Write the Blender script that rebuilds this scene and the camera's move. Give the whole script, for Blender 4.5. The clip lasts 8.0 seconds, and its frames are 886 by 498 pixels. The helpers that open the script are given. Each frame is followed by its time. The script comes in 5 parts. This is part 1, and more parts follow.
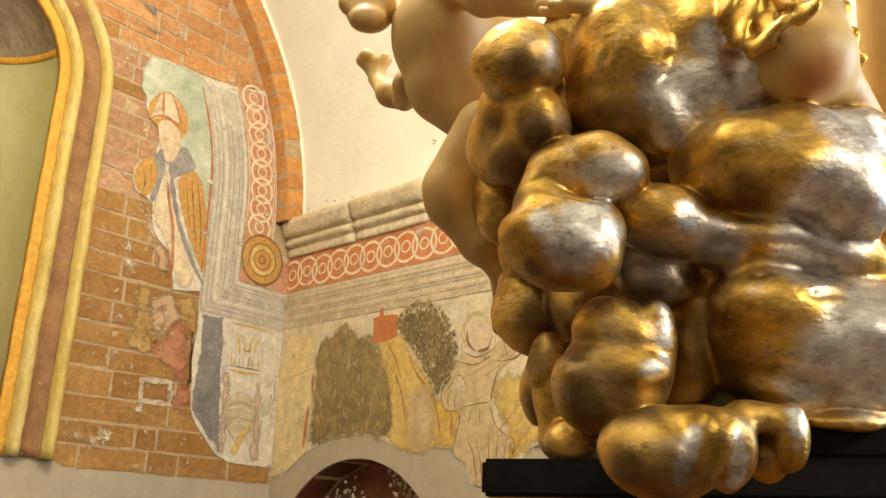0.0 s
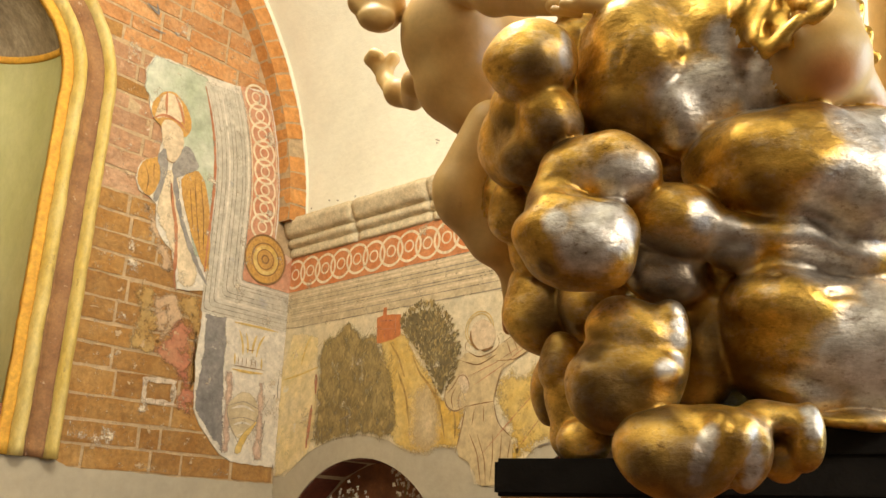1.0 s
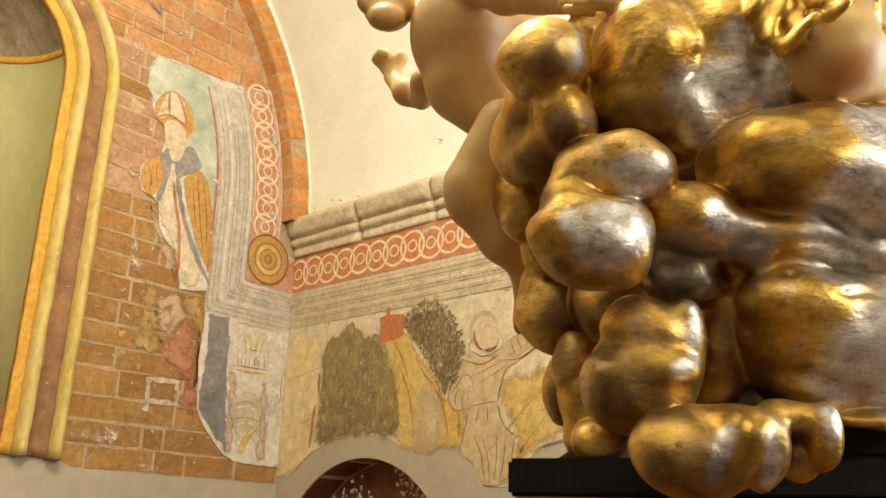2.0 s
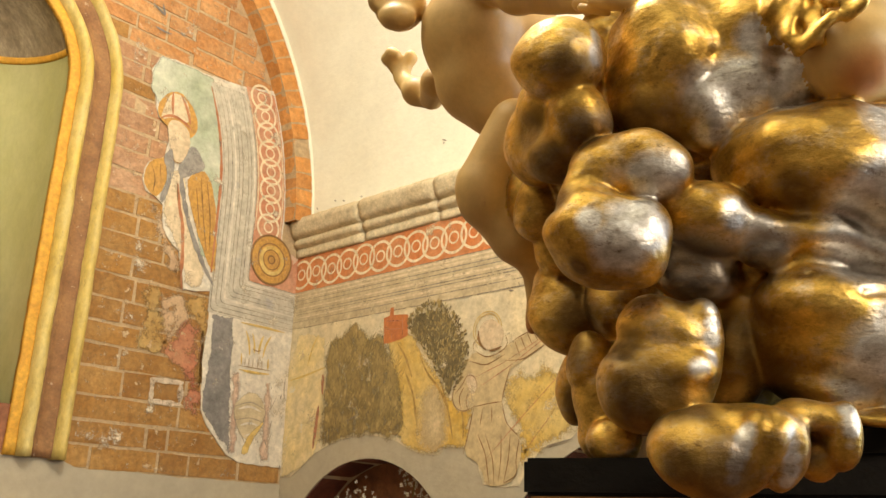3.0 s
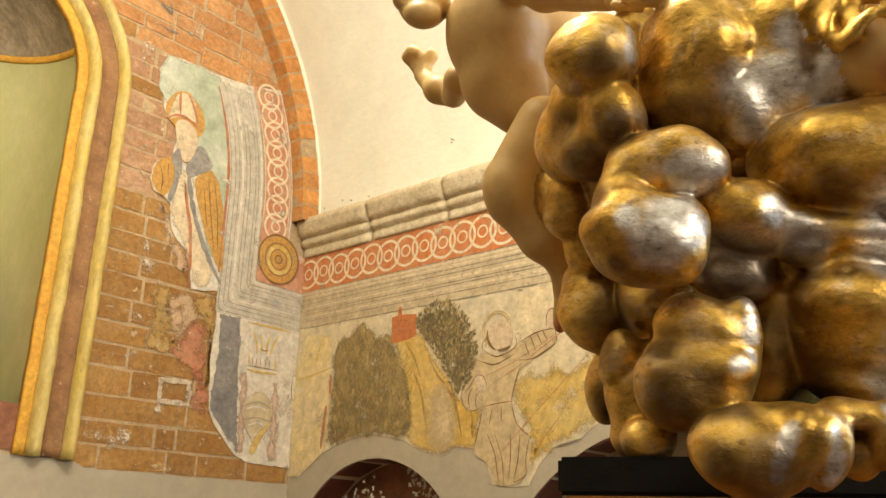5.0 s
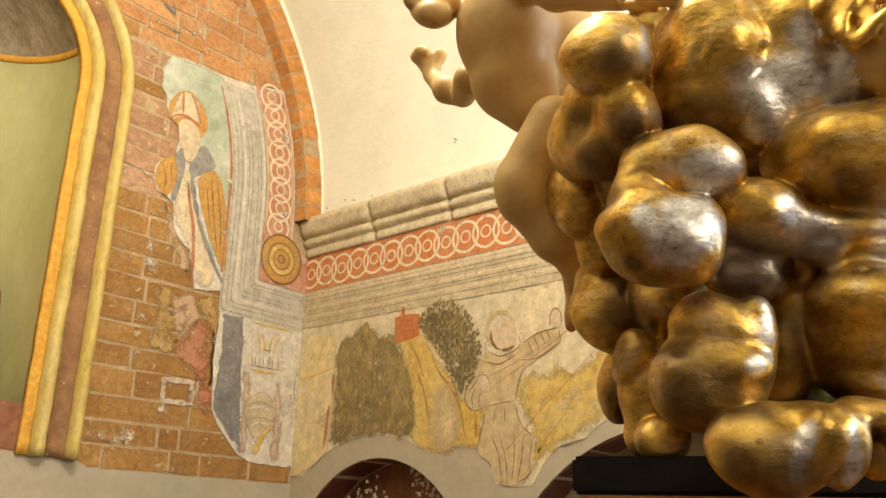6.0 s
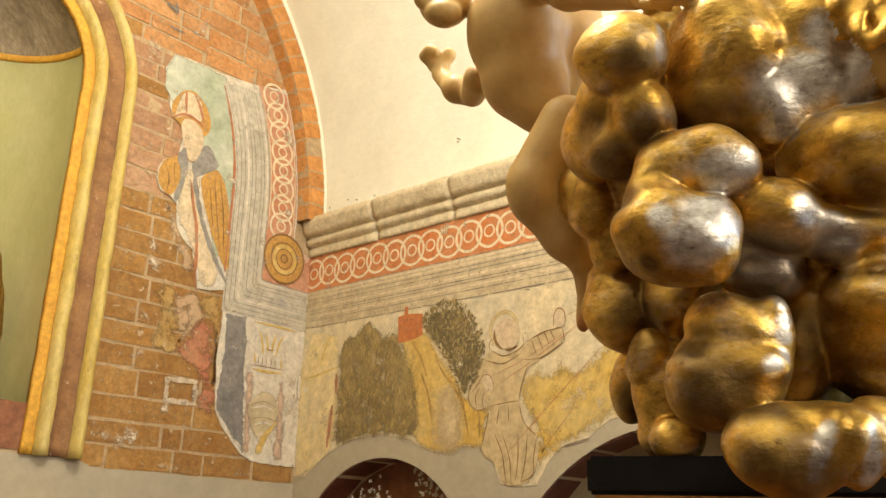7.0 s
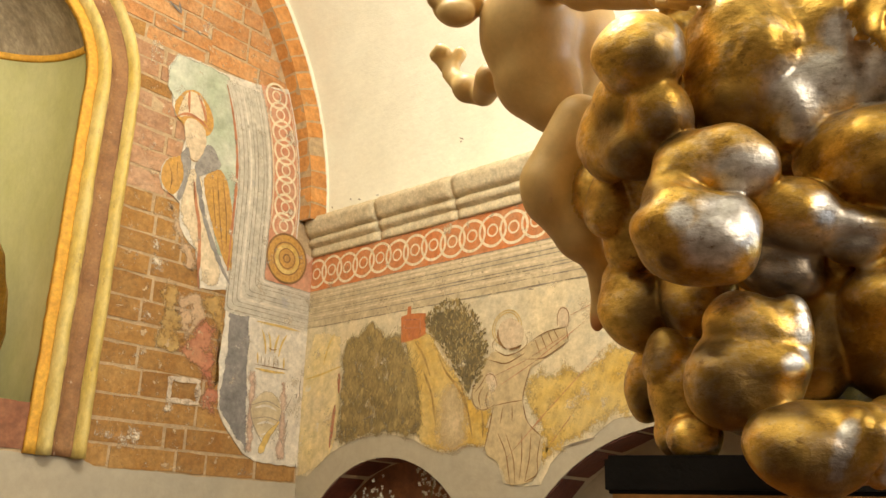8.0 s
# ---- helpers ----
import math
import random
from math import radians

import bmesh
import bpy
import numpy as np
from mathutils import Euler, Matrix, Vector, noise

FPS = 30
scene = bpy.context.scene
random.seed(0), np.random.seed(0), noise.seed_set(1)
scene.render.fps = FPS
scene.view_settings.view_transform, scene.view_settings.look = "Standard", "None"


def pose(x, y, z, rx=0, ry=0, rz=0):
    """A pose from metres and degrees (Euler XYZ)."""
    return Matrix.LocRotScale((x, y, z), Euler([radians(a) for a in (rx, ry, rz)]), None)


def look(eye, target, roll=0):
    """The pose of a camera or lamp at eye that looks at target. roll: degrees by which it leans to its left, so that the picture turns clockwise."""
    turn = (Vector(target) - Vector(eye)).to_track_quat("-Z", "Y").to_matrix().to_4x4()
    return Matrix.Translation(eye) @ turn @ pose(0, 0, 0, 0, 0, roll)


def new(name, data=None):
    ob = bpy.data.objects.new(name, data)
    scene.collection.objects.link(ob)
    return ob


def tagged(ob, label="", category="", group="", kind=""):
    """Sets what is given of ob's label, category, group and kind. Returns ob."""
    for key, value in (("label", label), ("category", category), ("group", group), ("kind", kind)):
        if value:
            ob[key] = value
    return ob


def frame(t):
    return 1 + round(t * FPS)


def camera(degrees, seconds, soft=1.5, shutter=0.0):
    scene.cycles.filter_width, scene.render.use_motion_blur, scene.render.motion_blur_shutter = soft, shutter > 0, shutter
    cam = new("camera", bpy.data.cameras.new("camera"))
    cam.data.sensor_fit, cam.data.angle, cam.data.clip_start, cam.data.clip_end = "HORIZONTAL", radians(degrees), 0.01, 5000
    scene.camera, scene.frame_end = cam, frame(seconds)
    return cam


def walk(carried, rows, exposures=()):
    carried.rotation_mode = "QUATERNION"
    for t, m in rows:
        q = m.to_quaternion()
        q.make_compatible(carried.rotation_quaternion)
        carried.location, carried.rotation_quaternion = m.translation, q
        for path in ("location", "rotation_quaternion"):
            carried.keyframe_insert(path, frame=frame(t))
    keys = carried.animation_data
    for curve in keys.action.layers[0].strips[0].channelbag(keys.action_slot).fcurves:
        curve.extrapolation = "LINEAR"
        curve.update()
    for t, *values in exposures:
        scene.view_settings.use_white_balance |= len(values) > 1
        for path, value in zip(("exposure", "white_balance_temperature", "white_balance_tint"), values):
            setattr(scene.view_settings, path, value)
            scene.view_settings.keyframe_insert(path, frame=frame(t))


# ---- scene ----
cam = camera(53.2, 8.0)
PATH = [
    (0, (-2.104, -2.605, 1.577), (-0.665, -1.365, 2.203), 1.7),
    (0.5, (-2.108, -2.601, 1.577), (-0.668, -1.361, 2.202), 1.6),
    (1, (-2.11, -2.597, 1.577), (-0.671, -1.356, 2.202), 1.7),
    (2.5, (-2.119, -2.582, 1.577), (-0.68, -1.341, 2.202), 1.6),
    (3, (-2.123, -2.577, 1.576), (-0.684, -1.336, 2.202), 1.6),
    (3.5, (-2.127, -2.571, 1.576), (-0.687, -1.331, 2.201), 1.6),
    (4, (-2.131, -2.565, 1.575), (-0.692, -1.325, 2.201), 1.6),
    (4.5, (-2.134, -2.559, 1.575), (-0.696, -1.318, 2.201), 1.6),
    (6, (-2.145, -2.544, 1.574), (-0.706, -1.304, 2.2), 1.6),
    (6.5, (-2.149, -2.54, 1.574), (-0.71, -1.3, 2.199), 1.6),
    (7, (-2.152, -2.534, 1.574), (-0.713, -1.295, 2.199), 1.6),
    (7.5, (-2.156, -2.528, 1.574), (-0.716, -1.289, 2.199), 1.6),
    (8, (-2.162, -2.522, 1.573), (-0.72, -1.285, 2.198), 1.6),
]
walk(cam, [(t, look(eye, target, roll)) for t, eye, target, roll in PATH])

# ---- light: unseen warm fill overhead, warm church light behind the viewer, a cool window in the side wall ----
world = bpy.data.worlds.new("world")
scene.world = world
world.use_nodes = True
sky = world.node_tree.nodes.new("ShaderNodeTexSky")
sky.sky_type, sky.sun_disc, sky.sun_elevation, sky.sun_rotation = "NISHITA", False, radians(35), radians(100)
world.node_tree.nodes["Background"].inputs["Strength"].default_value = 0.1
world.node_tree.links.new(sky.outputs[0], world.node_tree.nodes["Background"].inputs["Color"])


def area(name, eye, target, sx, sy, watts, colour):
    data = bpy.data.lights.new(name, "AREA")
    data.shape, data.size, data.size_y, data.energy, data.color = "RECTANGLE", sx, sy, watts, colour
    ob = new(name, data)
    ob.matrix_world = look(eye, target)
    return ob


area("window_light", (0.10, -4.2, 2.15), (-2.0, -2.9, 1.9), 1.7, 1.7, 84, (0.74, 0.87, 1.0))
area("nave_light", (-1.7, -5.4, 3.0), (-1.1, -1.6, 2.0), 0.9, 0.7, 62, (1.0, 0.87, 0.66))
# unseen fill above the statue, added to brighten walls and vault
glow = bpy.data.lights.new("overhead_fill_light", "POINT")
glow.energy, glow.color, glow.shadow_soft_size = 104, (1.0, 0.935, 0.82), 0.22
new("overhead_fill_light", glow).location = (-1.55, -1.75, 3.35)
scene.view_settings.exposure = -0.04

# ---- materials ----


def make_mat(name, a, b, scale=3.0, fine=60.0, rough=0.8, bump=0.15, metal=0.0, spots=None, spot_at=0.64, spot_scale=14.0, dark=0.25, wear_scale=9.0, stretch=(1, 1, 1), rand=0.0, mottle=0.3, cover=None, spec=0.5, strength=1.0, fade=0.012):
    """Two tones mixed by broad noise, fine grain, optional flaked spots of a third tone, optional worn-away paint."""
    m = bpy.data.materials.new(name)
    m.use_nodes = True
    nt = m.node_tree
    n, li = nt.nodes, nt.links
    p = n["Principled BSDF"]
    geo = n.new("ShaderNodeNewGeometry")
    mapping = n.new("ShaderNodeMapping")
    mapping.inputs["Scale"].default_value = stretch
    li.new(geo.outputs["Position"], mapping.inputs["Vector"])

    def tex(sc, detail=6.0, ro=0.6):
        t = n.new("ShaderNodeTexNoise")
        t.inputs["Scale"].default_value, t.inputs["Detail"].default_value, t.inputs["Roughness"].default_value = sc, detail, ro
        li.new(mapping.outputs[0], t.inputs["Vector"])
        return t

    def ramp(src, lo, hi, c0=(0, 0, 0, 1), c1=(1, 1, 1, 1)):
        r = n.new("ShaderNodeValToRGB")
        r.color_ramp.elements[0].position, r.color_ramp.elements[1].position = lo, hi
        r.color_ramp.elements[0].color, r.color_ramp.elements[1].color = c0, c1
        li.new(src, r.inputs[0])
        return r

    def mix(fac, c1, c2, kind="MIX"):
        x = n.new("ShaderNodeMix")
        x.data_type, x.blend_type = "RGBA", kind
        for sock, val in ((x.inputs[0], fac), (x.inputs[6], c1), (x.inputs[7], c2)):
            if isinstance(val, (int, float)):
                sock.default_value = val
            elif isinstance(val, tuple):
                sock.default_value = (*val[:3], 1)
            else:
                li.new(val, sock)
        return x.outputs[2]

    big = tex(scale)
    small = tex(fine, 4.0, 0.7)
    col = mix(ramp(big.outputs[0], 0.36, 0.64).outputs[0], a, b)
    if rand:
        info = n.new("ShaderNodeObjectInfo")
        col = mix(1.0, col, ramp(info.outputs["Random"], 0.0, 1.0, (1 - rand, 1 - rand * 1.2, 1 - rand * 1.3, 1), (1, 1, 1, 1)).outputs[0], "MULTIPLY")
    col = mix(dark, col, ramp(small.outputs[0], 0.3, 0.62, (0.25, 0.22, 0.2, 1), (1, 1, 1, 1)).outputs[0], "MULTIPLY")
    if mottle:
        mid = tex(scale * 4.3, 8.0, 0.7)
        col = mix(1.0, col, ramp(mid.outputs[0], 0.33, 0.67, (1 - mottle, 1 - mottle, 1 - mottle, 1), (1 + mottle * 0.35,) * 3 + (1,)).outputs[0], "MULTIPLY")
    if spots:
        sp = tex(spot_scale, 8.0, 0.68)
        col = mix(ramp(sp.outputs[0], spot_at, spot_at + 0.05).outputs[0], col, spots)
    li.new(col, p.inputs["Base Color"])
    p.inputs["Metallic"].default_value = metal
    p.inputs["Specular IOR Level"].default_value = spec
    rr = n.new("ShaderNodeMapRange")
    rr.inputs["To Min"].default_value, rr.inputs["To Max"].default_value = max(0.05, rough - 0.12), min(1.0, rough + 0.12)
    li.new(small.outputs[0], rr.inputs[0])
    li.new(rr.outputs[0], p.inputs["Roughness"])
    bp = n.new("ShaderNodeBump")
    bp.inputs["Strength"].default_value, bp.inputs["Distance"].default_value = bump, 0.01
    li.new(small.outputs[0], bp.inputs["Height"])
    li.new(bp.outputs[0], p.inputs["Normal"])
    if cover is not None:
        # brushed edge: the paint thins out towards its outline and where it has worn
        gain, loss = cover
        w = tex(wear_scale * 2, 9.0, 0.7)
        at = n.new("ShaderNodeAttribute")
        at.attribute_name = "cover"
        s1 = n.new("ShaderNodeMath")
        s1.operation = "MULTIPLY_ADD"
        s1.inputs[1].default_value, s1.inputs[2].default_value = gain, -0.5 * gain - loss
        li.new(w.outputs[0], s1.inputs[0])
        s2 = n.new("ShaderNodeMath")
        s2.operation = "ADD"
        li.new(s1.outputs[0], s2.inputs[0])
        li.new(at.outputs["Fac"], s2.inputs[1])
        stipple = tex(170, 3.0, 0.6)
        s3 = n.new("ShaderNodeMath")
        s3.operation = "MULTIPLY_ADD"
        s3.inputs[1].default_value = 1.1
        li.new(stipple.outputs[0], s3.inputs[0])
        li.new(s2.outputs[0], s3.inputs[2])
        s4 = n.new("ShaderNodeMath")
        s4.operation = "MULTIPLY"
        s4.inputs[1].default_value = 0.4
        li.new(s3.outputs[0], s4.inputs[0])
        middle = 0.4 * (0.5 + 0.55 + 0.25 * (1 - strength))
        li.new(ramp(s4.outputs[0], middle - fade, middle + fade).outputs[0], p.inputs["Alpha"])
    return m


PLASTER_WHITE = make_mat("plaster_white", (0.85, 0.82, 0.67), (0.80, 0.755, 0.60), 2.2, 45, 0.9, 0.2, dark=0.06, mottle=0.06, spots=(0.52, 0.42, 0.28), spot_at=0.72, spot_scale=7)
PLASTER_GREY = make_mat("plaster_grey", (0.46, 0.385, 0.265), (0.41, 0.35, 0.25), 2.5, 50, 0.9, 0.15, dark=0.10, mottle=0.10)
MORTAR = make_mat("mortar", (0.50, 0.34, 0.18), (0.57, 0.41, 0.23), 7, 70, 0.95, 0.5, dark=0.3)
BRICK = make_mat("brick", (0.42, 0.20, 0.042), (0.49, 0.27, 0.08), 10, 75, 0.9, 0.45, spots=(0.64, 0.46, 0.27), spot_at=0.66, spot_scale=24, dark=0.35, rand=0.22, mottle=0.3)
BRICK_PALE = make_mat("pale_brick", (0.49, 0.25, 0.115), (0.59, 0.36, 0.205), 10, 75, 0.9, 0.45, spots=(0.70, 0.54, 0.38), spot_at=0.60, spot_scale=17, dark=0.35, rand=0.2, mottle=0.3)
BRICK_ARCH = make_mat("brick_arch", (0.66, 0.27, 0.055), (0.74, 0.36, 0.11), 8, 80, 0.85, 0.25, spots=(0.70, 0.48, 0.32), spot_at=0.70, dark=0.25, rand=0.2)
BRICK_WARM = make_mat("orange_brick", (0.60, 0.265, 0.08), (0.66, 0.36, 0.15), 10, 75, 0.9, 0.45, spots=(0.68, 0.50, 0.33), spot_at=0.64, spot_scale=26, dark=0.33, rand=0.22, mottle=0.3)
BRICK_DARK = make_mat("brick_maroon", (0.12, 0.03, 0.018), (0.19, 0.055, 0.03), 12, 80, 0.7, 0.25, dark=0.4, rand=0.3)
STONE = make_mat("cornice_stone", (0.70, 0.56, 0.34), (0.78, 0.65, 0.42), 9, 120, 0.9, 0.45, spots=(0.56, 0.40, 0.15), spot_at=0.66, dark=0.3)
YELLOW = make_mat("yellow_moulding", (0.62, 0.43, 0.085), (0.68, 0.52, 0.18), 9, 70, 0.6, 0.2, spots=(0.36, 0.25, 0.07), spot_at=0.63, spot_scale=40, dark=0.3, mottle=0.22, stretch=(1, 1, 0.5))
ORANGE = make_mat("orange_band", (0.76, 0.40, 0.04), (0.68, 0.32, 0.03), 12, 80, 0.7, 0.1, dark=0.2)
COVE = make_mat("brown_cove", (0.26, 0.115, 0.04), (0.39, 0.195, 0.07), 8, 130, 0.75, 0.3, spots=(0.52, 0.36, 0.22), spot_at=0.63, spot_scale=40, dark=0.35)
GREEN = make_mat("niche_green", (0.43, 0.395, 0.155), (0.49, 0.445, 0.21), 3, 60, 0.85, 0.1, dark=0.10, stretch=(1.4, 1.4, 0.7), mottle=0.10)
MARBLED = make_mat("niche_dome_brown", (0.25, 0.18, 0.10), (0.40, 0.31, 0.19), 9, 60, 0.8, 0.1, dark=0.4, stretch=(1, 2, 0.6))
RED_DADO = make_mat("red_dado", (0.27, 0.10, 0.045), (0.35, 0.15, 0.07), 9, 80, 0.85, 0.2, dark=0.3)
FRESCO = make_mat("fresco_ground", (0.72, 0.58, 0.35), (0.64, 0.54, 0.36), 5, 70, 0.9, 0.15, spots=(0.45, 0.39, 0.27), spot_at=0.60, spot_scale=10, dark=0.2)
GREY_PAINT = make_mat("grey_paint", (0.50, 0.44, 0.34), (0.60, 0.53, 0.41), 8, 80, 0.9, 0.12, spots=(0.36, 0.33, 0.29), spot_at=0.6, dark=0.25, cover=(1.4, 0.0), fade=0.05)
GREY_DARK = make_mat("dark_grey_paint", (0.20, 0.18, 0.16), (0.30, 0.27, 0.24), 11, 60, 0.9, 0.2, spots=(0.46, 0.41, 0.34), spot_at=0.66, dark=0.4, cover=(2.2, 0.05), fade=0.05)
TAN_PAINT = make_mat("tan_paint", (0.53, 0.41, 0.24), (0.62, 0.50, 0.31), 7, 80, 0.9, 0.12, dark=0.25, cover=(1.8, 0.05), fade=0.05)
RED_PAINT = make_mat("red_paint", (0.62, 0.19, 0.05), (0.58, 0.25, 0.10), 9, 60, 0.9, 0.12, spots=(0.58, 0.36, 0.22), spot_at=0.66, dark=0.2, cover=(1.6, 0.0), fade=0.03)
PINK_PAINT = make_mat("pink_red_paint", (0.56, 0.22, 0.11), (0.60, 0.31, 0.18), 9, 60, 0.9, 0.12, spots=(0.55, 0.38, 0.26), spot_at=0.62, dark=0.2, cover=(2.0, 0.05), fade=0.05)
CREAM_PAINT = make_mat("cream_paint", (0.74, 0.59, 0.38), (0.66, 0.51, 0.32), 12, 80, 0.9, 0.1, dark=0.2, cover=(2.2, 0.1), fade=0.06)
RING_PAINT = make_mat("ring_paint", (0.82, 0.68, 0.46), (0.76, 0.60, 0.38), 12, 80, 0.9, 0.1, dark=0.15, cover=(1.6, 0.05), fade=0.05)
WHITE_PAINT = make_mat("white_worn_paint", (0.74, 0.66, 0.53), (0.64, 0.55, 0.42), 9, 90, 0.9, 0.2, spots=(0.40, 0.34, 0.27), spot_at=0.66, spot_scale=22, dark=0.25)
SKY_PAINT = make_mat("blue_green_paint", (0.36, 0.40, 0.26), (0.55, 0.55, 0.42), 5, 60, 0.9, 0.1, spots=(0.30, 0.34, 0.20), spot_at=0.66, dark=0.15, cover=(1.6, 0.0), fade=0.06)
OCHRE = make_mat("ochre_paint", (0.62, 0.38, 0.07), (0.68, 0.49, 0.18), 8, 60, 0.9, 0.1, dark=0.2, cover=(2.0, 0.05), fade=0.10)
OCHRE_ROBE = make_mat("ochre_robe_paint", (0.60, 0.32, 0.065), (0.54, 0.29, 0.08), 20, 90, 0.9, 0.15, dark=0.35, cover=(1.4, 0.0))
FOLIAGE = make_mat("foliage_paint", (0.29, 0.20, 0.07), (0.38, 0.27, 0.10), 9, 90, 0.9, 0.1, dark=0.45, spots=(0.46, 0.32, 0.12), spot_at=0.58, spot_scale=40, stretch=(1, 1, 0.6), cover=(2.6, 0.15), fade=0.14)
FOLIAGE_DARK = make_mat("dark_foliage_paint", (0.16, 0.12, 0.05), (0.23, 0.17, 0.075), 25, 90, 0.9, 0.1, dark=0.4, cover=(1.8, 0.05))
LINE_BROWN = make_mat("brown_line_paint", (0.20, 0.10, 0.03), (0.28, 0.15, 0.05), 14, 80, 0.9, 0.1, dark=0.2, cover=(2.0, 0.1), fade=0.05)
LINE_HABIT = make_mat("habit_line_paint", (0.22, 0.11, 0.035), (0.28, 0.15, 0.055), 14, 80, 0.9, 0.1, dark=0.2, cover=(1.4, -0.1), fade=0.05)
LINE_GREY = make_mat("grey_line_paint", (0.25, 0.20, 0.15), (0.33, 0.27, 0.20), 14, 80, 0.9, 0.1, dark=0.2, cover=(2.8, 0.35), fade=0.08)
WORN_RED = make_mat("worn_red_paint", (0.46, 0.15, 0.08), (0.52, 0.24, 0.12), 9, 60, 0.9, 0.1, cover=(5.0, 0.12), strength=0.9, dark=0.25, fade=0.14)
LIGHT_WASH = make_mat("light_wash_paint", (0.72, 0.55, 0.30), (0.66, 0.50, 0.28), 9, 60, 0.9, 0.1, dark=0.15, cover=(2.0, 0.1), fade=0.32)
PINK_WASH = make_mat("pink_wash_paint", (0.60, 0.38, 0.26), (0.62, 0.45, 0.32), 9, 60, 0.9, 0.1, dark=0.2, cover=(3.0, 0.1), fade=0.2)
WORN_WHITE = make_mat("worn_white_paint", (0.66, 0.53, 0.38), (0.58, 0.44, 0.30), 12, 70, 0.9, 0.15, dark=0.2, cover=(3.0, 0.15), fade=0.12)
WORN_MAROON = make_mat("worn_maroon_paint", (0.42, 0.15, 0.06), (0.50, 0.22, 0.10), 12, 60, 0.9, 0.1, dark=0.25, cover=(2.2, 0.1), fade=0.07)
BLUE_GREY = make_mat("blue_grey_paint", (0.25, 0.22, 0.19), (0.36, 0.32, 0.27), 16, 70, 0.9, 0.15, spots=(0.50, 0.42, 0.30), spot_at=0.64, dark=0.35, cover=(2.4, 0.1), fade=0.06)
WORN_OCHRE = make_mat("worn_ochre_paint", (0.44, 0.24, 0.06), (0.48, 0.31, 0.11), 9, 60, 0.9, 0.1, cover=(5.0, 0.12), strength=0.9, dark=0.25, fade=0.16)
WORN_CREAM = make_mat("worn_cream_paint", (0.56, 0.39, 0.23), (0.52, 0.33, 0.18), 9, 60, 0.9, 0.1, cover=(5.0, 0.12), strength=0.9, dark=0.2, fade=0.14)
PALE_FLESH = make_mat("pale_paint", (0.68, 0.53, 0.34), (0.61, 0.45, 0.28), 12, 60, 0.9, 0.1, dark=0.15, cover=(1.6, 0.1))
UNSEEN_DARK = make_mat("unseen_dark_plaster", (0.17, 0.13, 0.085), (0.22, 0.17, 0.12), 2, 40, 0.9, 0.1)
FLOOR = make_mat("floor_terracotta", (0.18, 0.095, 0.05), (0.22, 0.125, 0.07), 4, 50, 0.6, 0.1)
BLACK = make_mat("black_lacquer", (0.012, 0.010, 0.009), (0.018, 0.015, 0.013), 8, 120, 0.6, 0.15, spec=0.15)
GILT_WOOD = make_mat("gilt_wood", (0.50, 0.24, 0.05), (0.42, 0.18, 0.035), 10, 120, 0.45, 0.2, dark=0.3)
PETAL = make_mat("white_petal", (0.80, 0.76, 0.66), (0.72, 0.66, 0.52), 30, 90, 0.7, 0.1, dark=0.1)
STEM = make_mat("stem", (0.16, 0.13, 0.05), (0.22, 0.17, 0.07), 30, 90, 0.8, 0.1)
PANEL = make_mat("brown_panel", (0.22, 0.075, 0.028), (0.32, 0.12, 0.04), 6, 60, 0.6, 0.15, dark=0.3)
GOLD_OLD = make_mat("gilded_figure", (0.70, 0.42, 0.10), (0.55, 0.30, 0.06), 20, 90, 0.35, 0.2, metal=1.0)

# ---- mesh helpers ----
from mathutils import geometry



def mesh_of(name, bm, mats, smooth=False):
    bmesh.ops.recalc_face_normals(bm, faces=bm.faces)
    me = bpy.data.meshes.new(name)
    bm.to_mesh(me)
    bm.free()
    if "cover" not in me.attributes:
        me.attributes.new("cover", "FLOAT", "POINT").data.foreach_set("value", np.ones(len(me.vertices), np.float32))
    for m in (mats if isinstance(mats, (list, tuple)) else [mats]):
        me.materials.append(m)
    if smooth:
        for f in me.polygons:
            f.use_smooth = True
    return me


def part(name, bm, material, parent=None, label="", smooth=False):
    ob = new(name, mesh_of(name, bm, material, smooth))
    ob.parent = parent
    return tagged(ob, label)


def thing(name, label, category, kind="", group=""):
    return tagged(new(name), label, category, group, kind)


def prism(bm, pts):
    """A solid between two outlines given as a list of (near, far) corner pairs."""
    a = [bm.verts.new(p) for p, _ in pts]
    b = [bm.verts.new(q) for _, q in pts]
    bm.faces.new(a)
    bm.faces.new(b[::-1])
    for i in range(len(a)):
        j = (i + 1) % len(a)
        bm.faces.new((a[i], a[j], b[j], b[i]))


def box(bm, x0, x1, y0, y1, z0, z1):
    prism(bm, [((x, y, z0), (x, y, z1)) for x, y in ((x0, y0), (x1, y0), (x1, y1), (x0, y1))])


def soft_box(bm, x0, x1, y0, y1, z0, z1, r=0.004, seg=2):
    box(bm, x0, x1, y0, y1, z0, z1)
    bmesh.ops.bevel(bm, geom=bm.edges[:], offset=r, segments=seg, affect="EDGES")


# the two painted walls: left wall in the plane y = 0 (coordinates x, z), right wall in the plane x = 0 (coordinates y, z)
def on_left(p, h):
    return (p[0], -h, p[1])


def on_right(p, h):
    return (-0.5 * h, p[0], p[1])


def rounded(pts, times=2):
    for _ in range(times):
        out = []
        for i, p in enumerate(pts):
            q = pts[(i + 1) % len(pts)]
            out += [(p[0] * 0.75 + q[0] * 0.25, p[1] * 0.75 + q[1] * 0.25), (p[0] * 0.25 + q[0] * 0.75, p[1] * 0.25 + q[1] * 0.75)]
        pts = out
    return pts


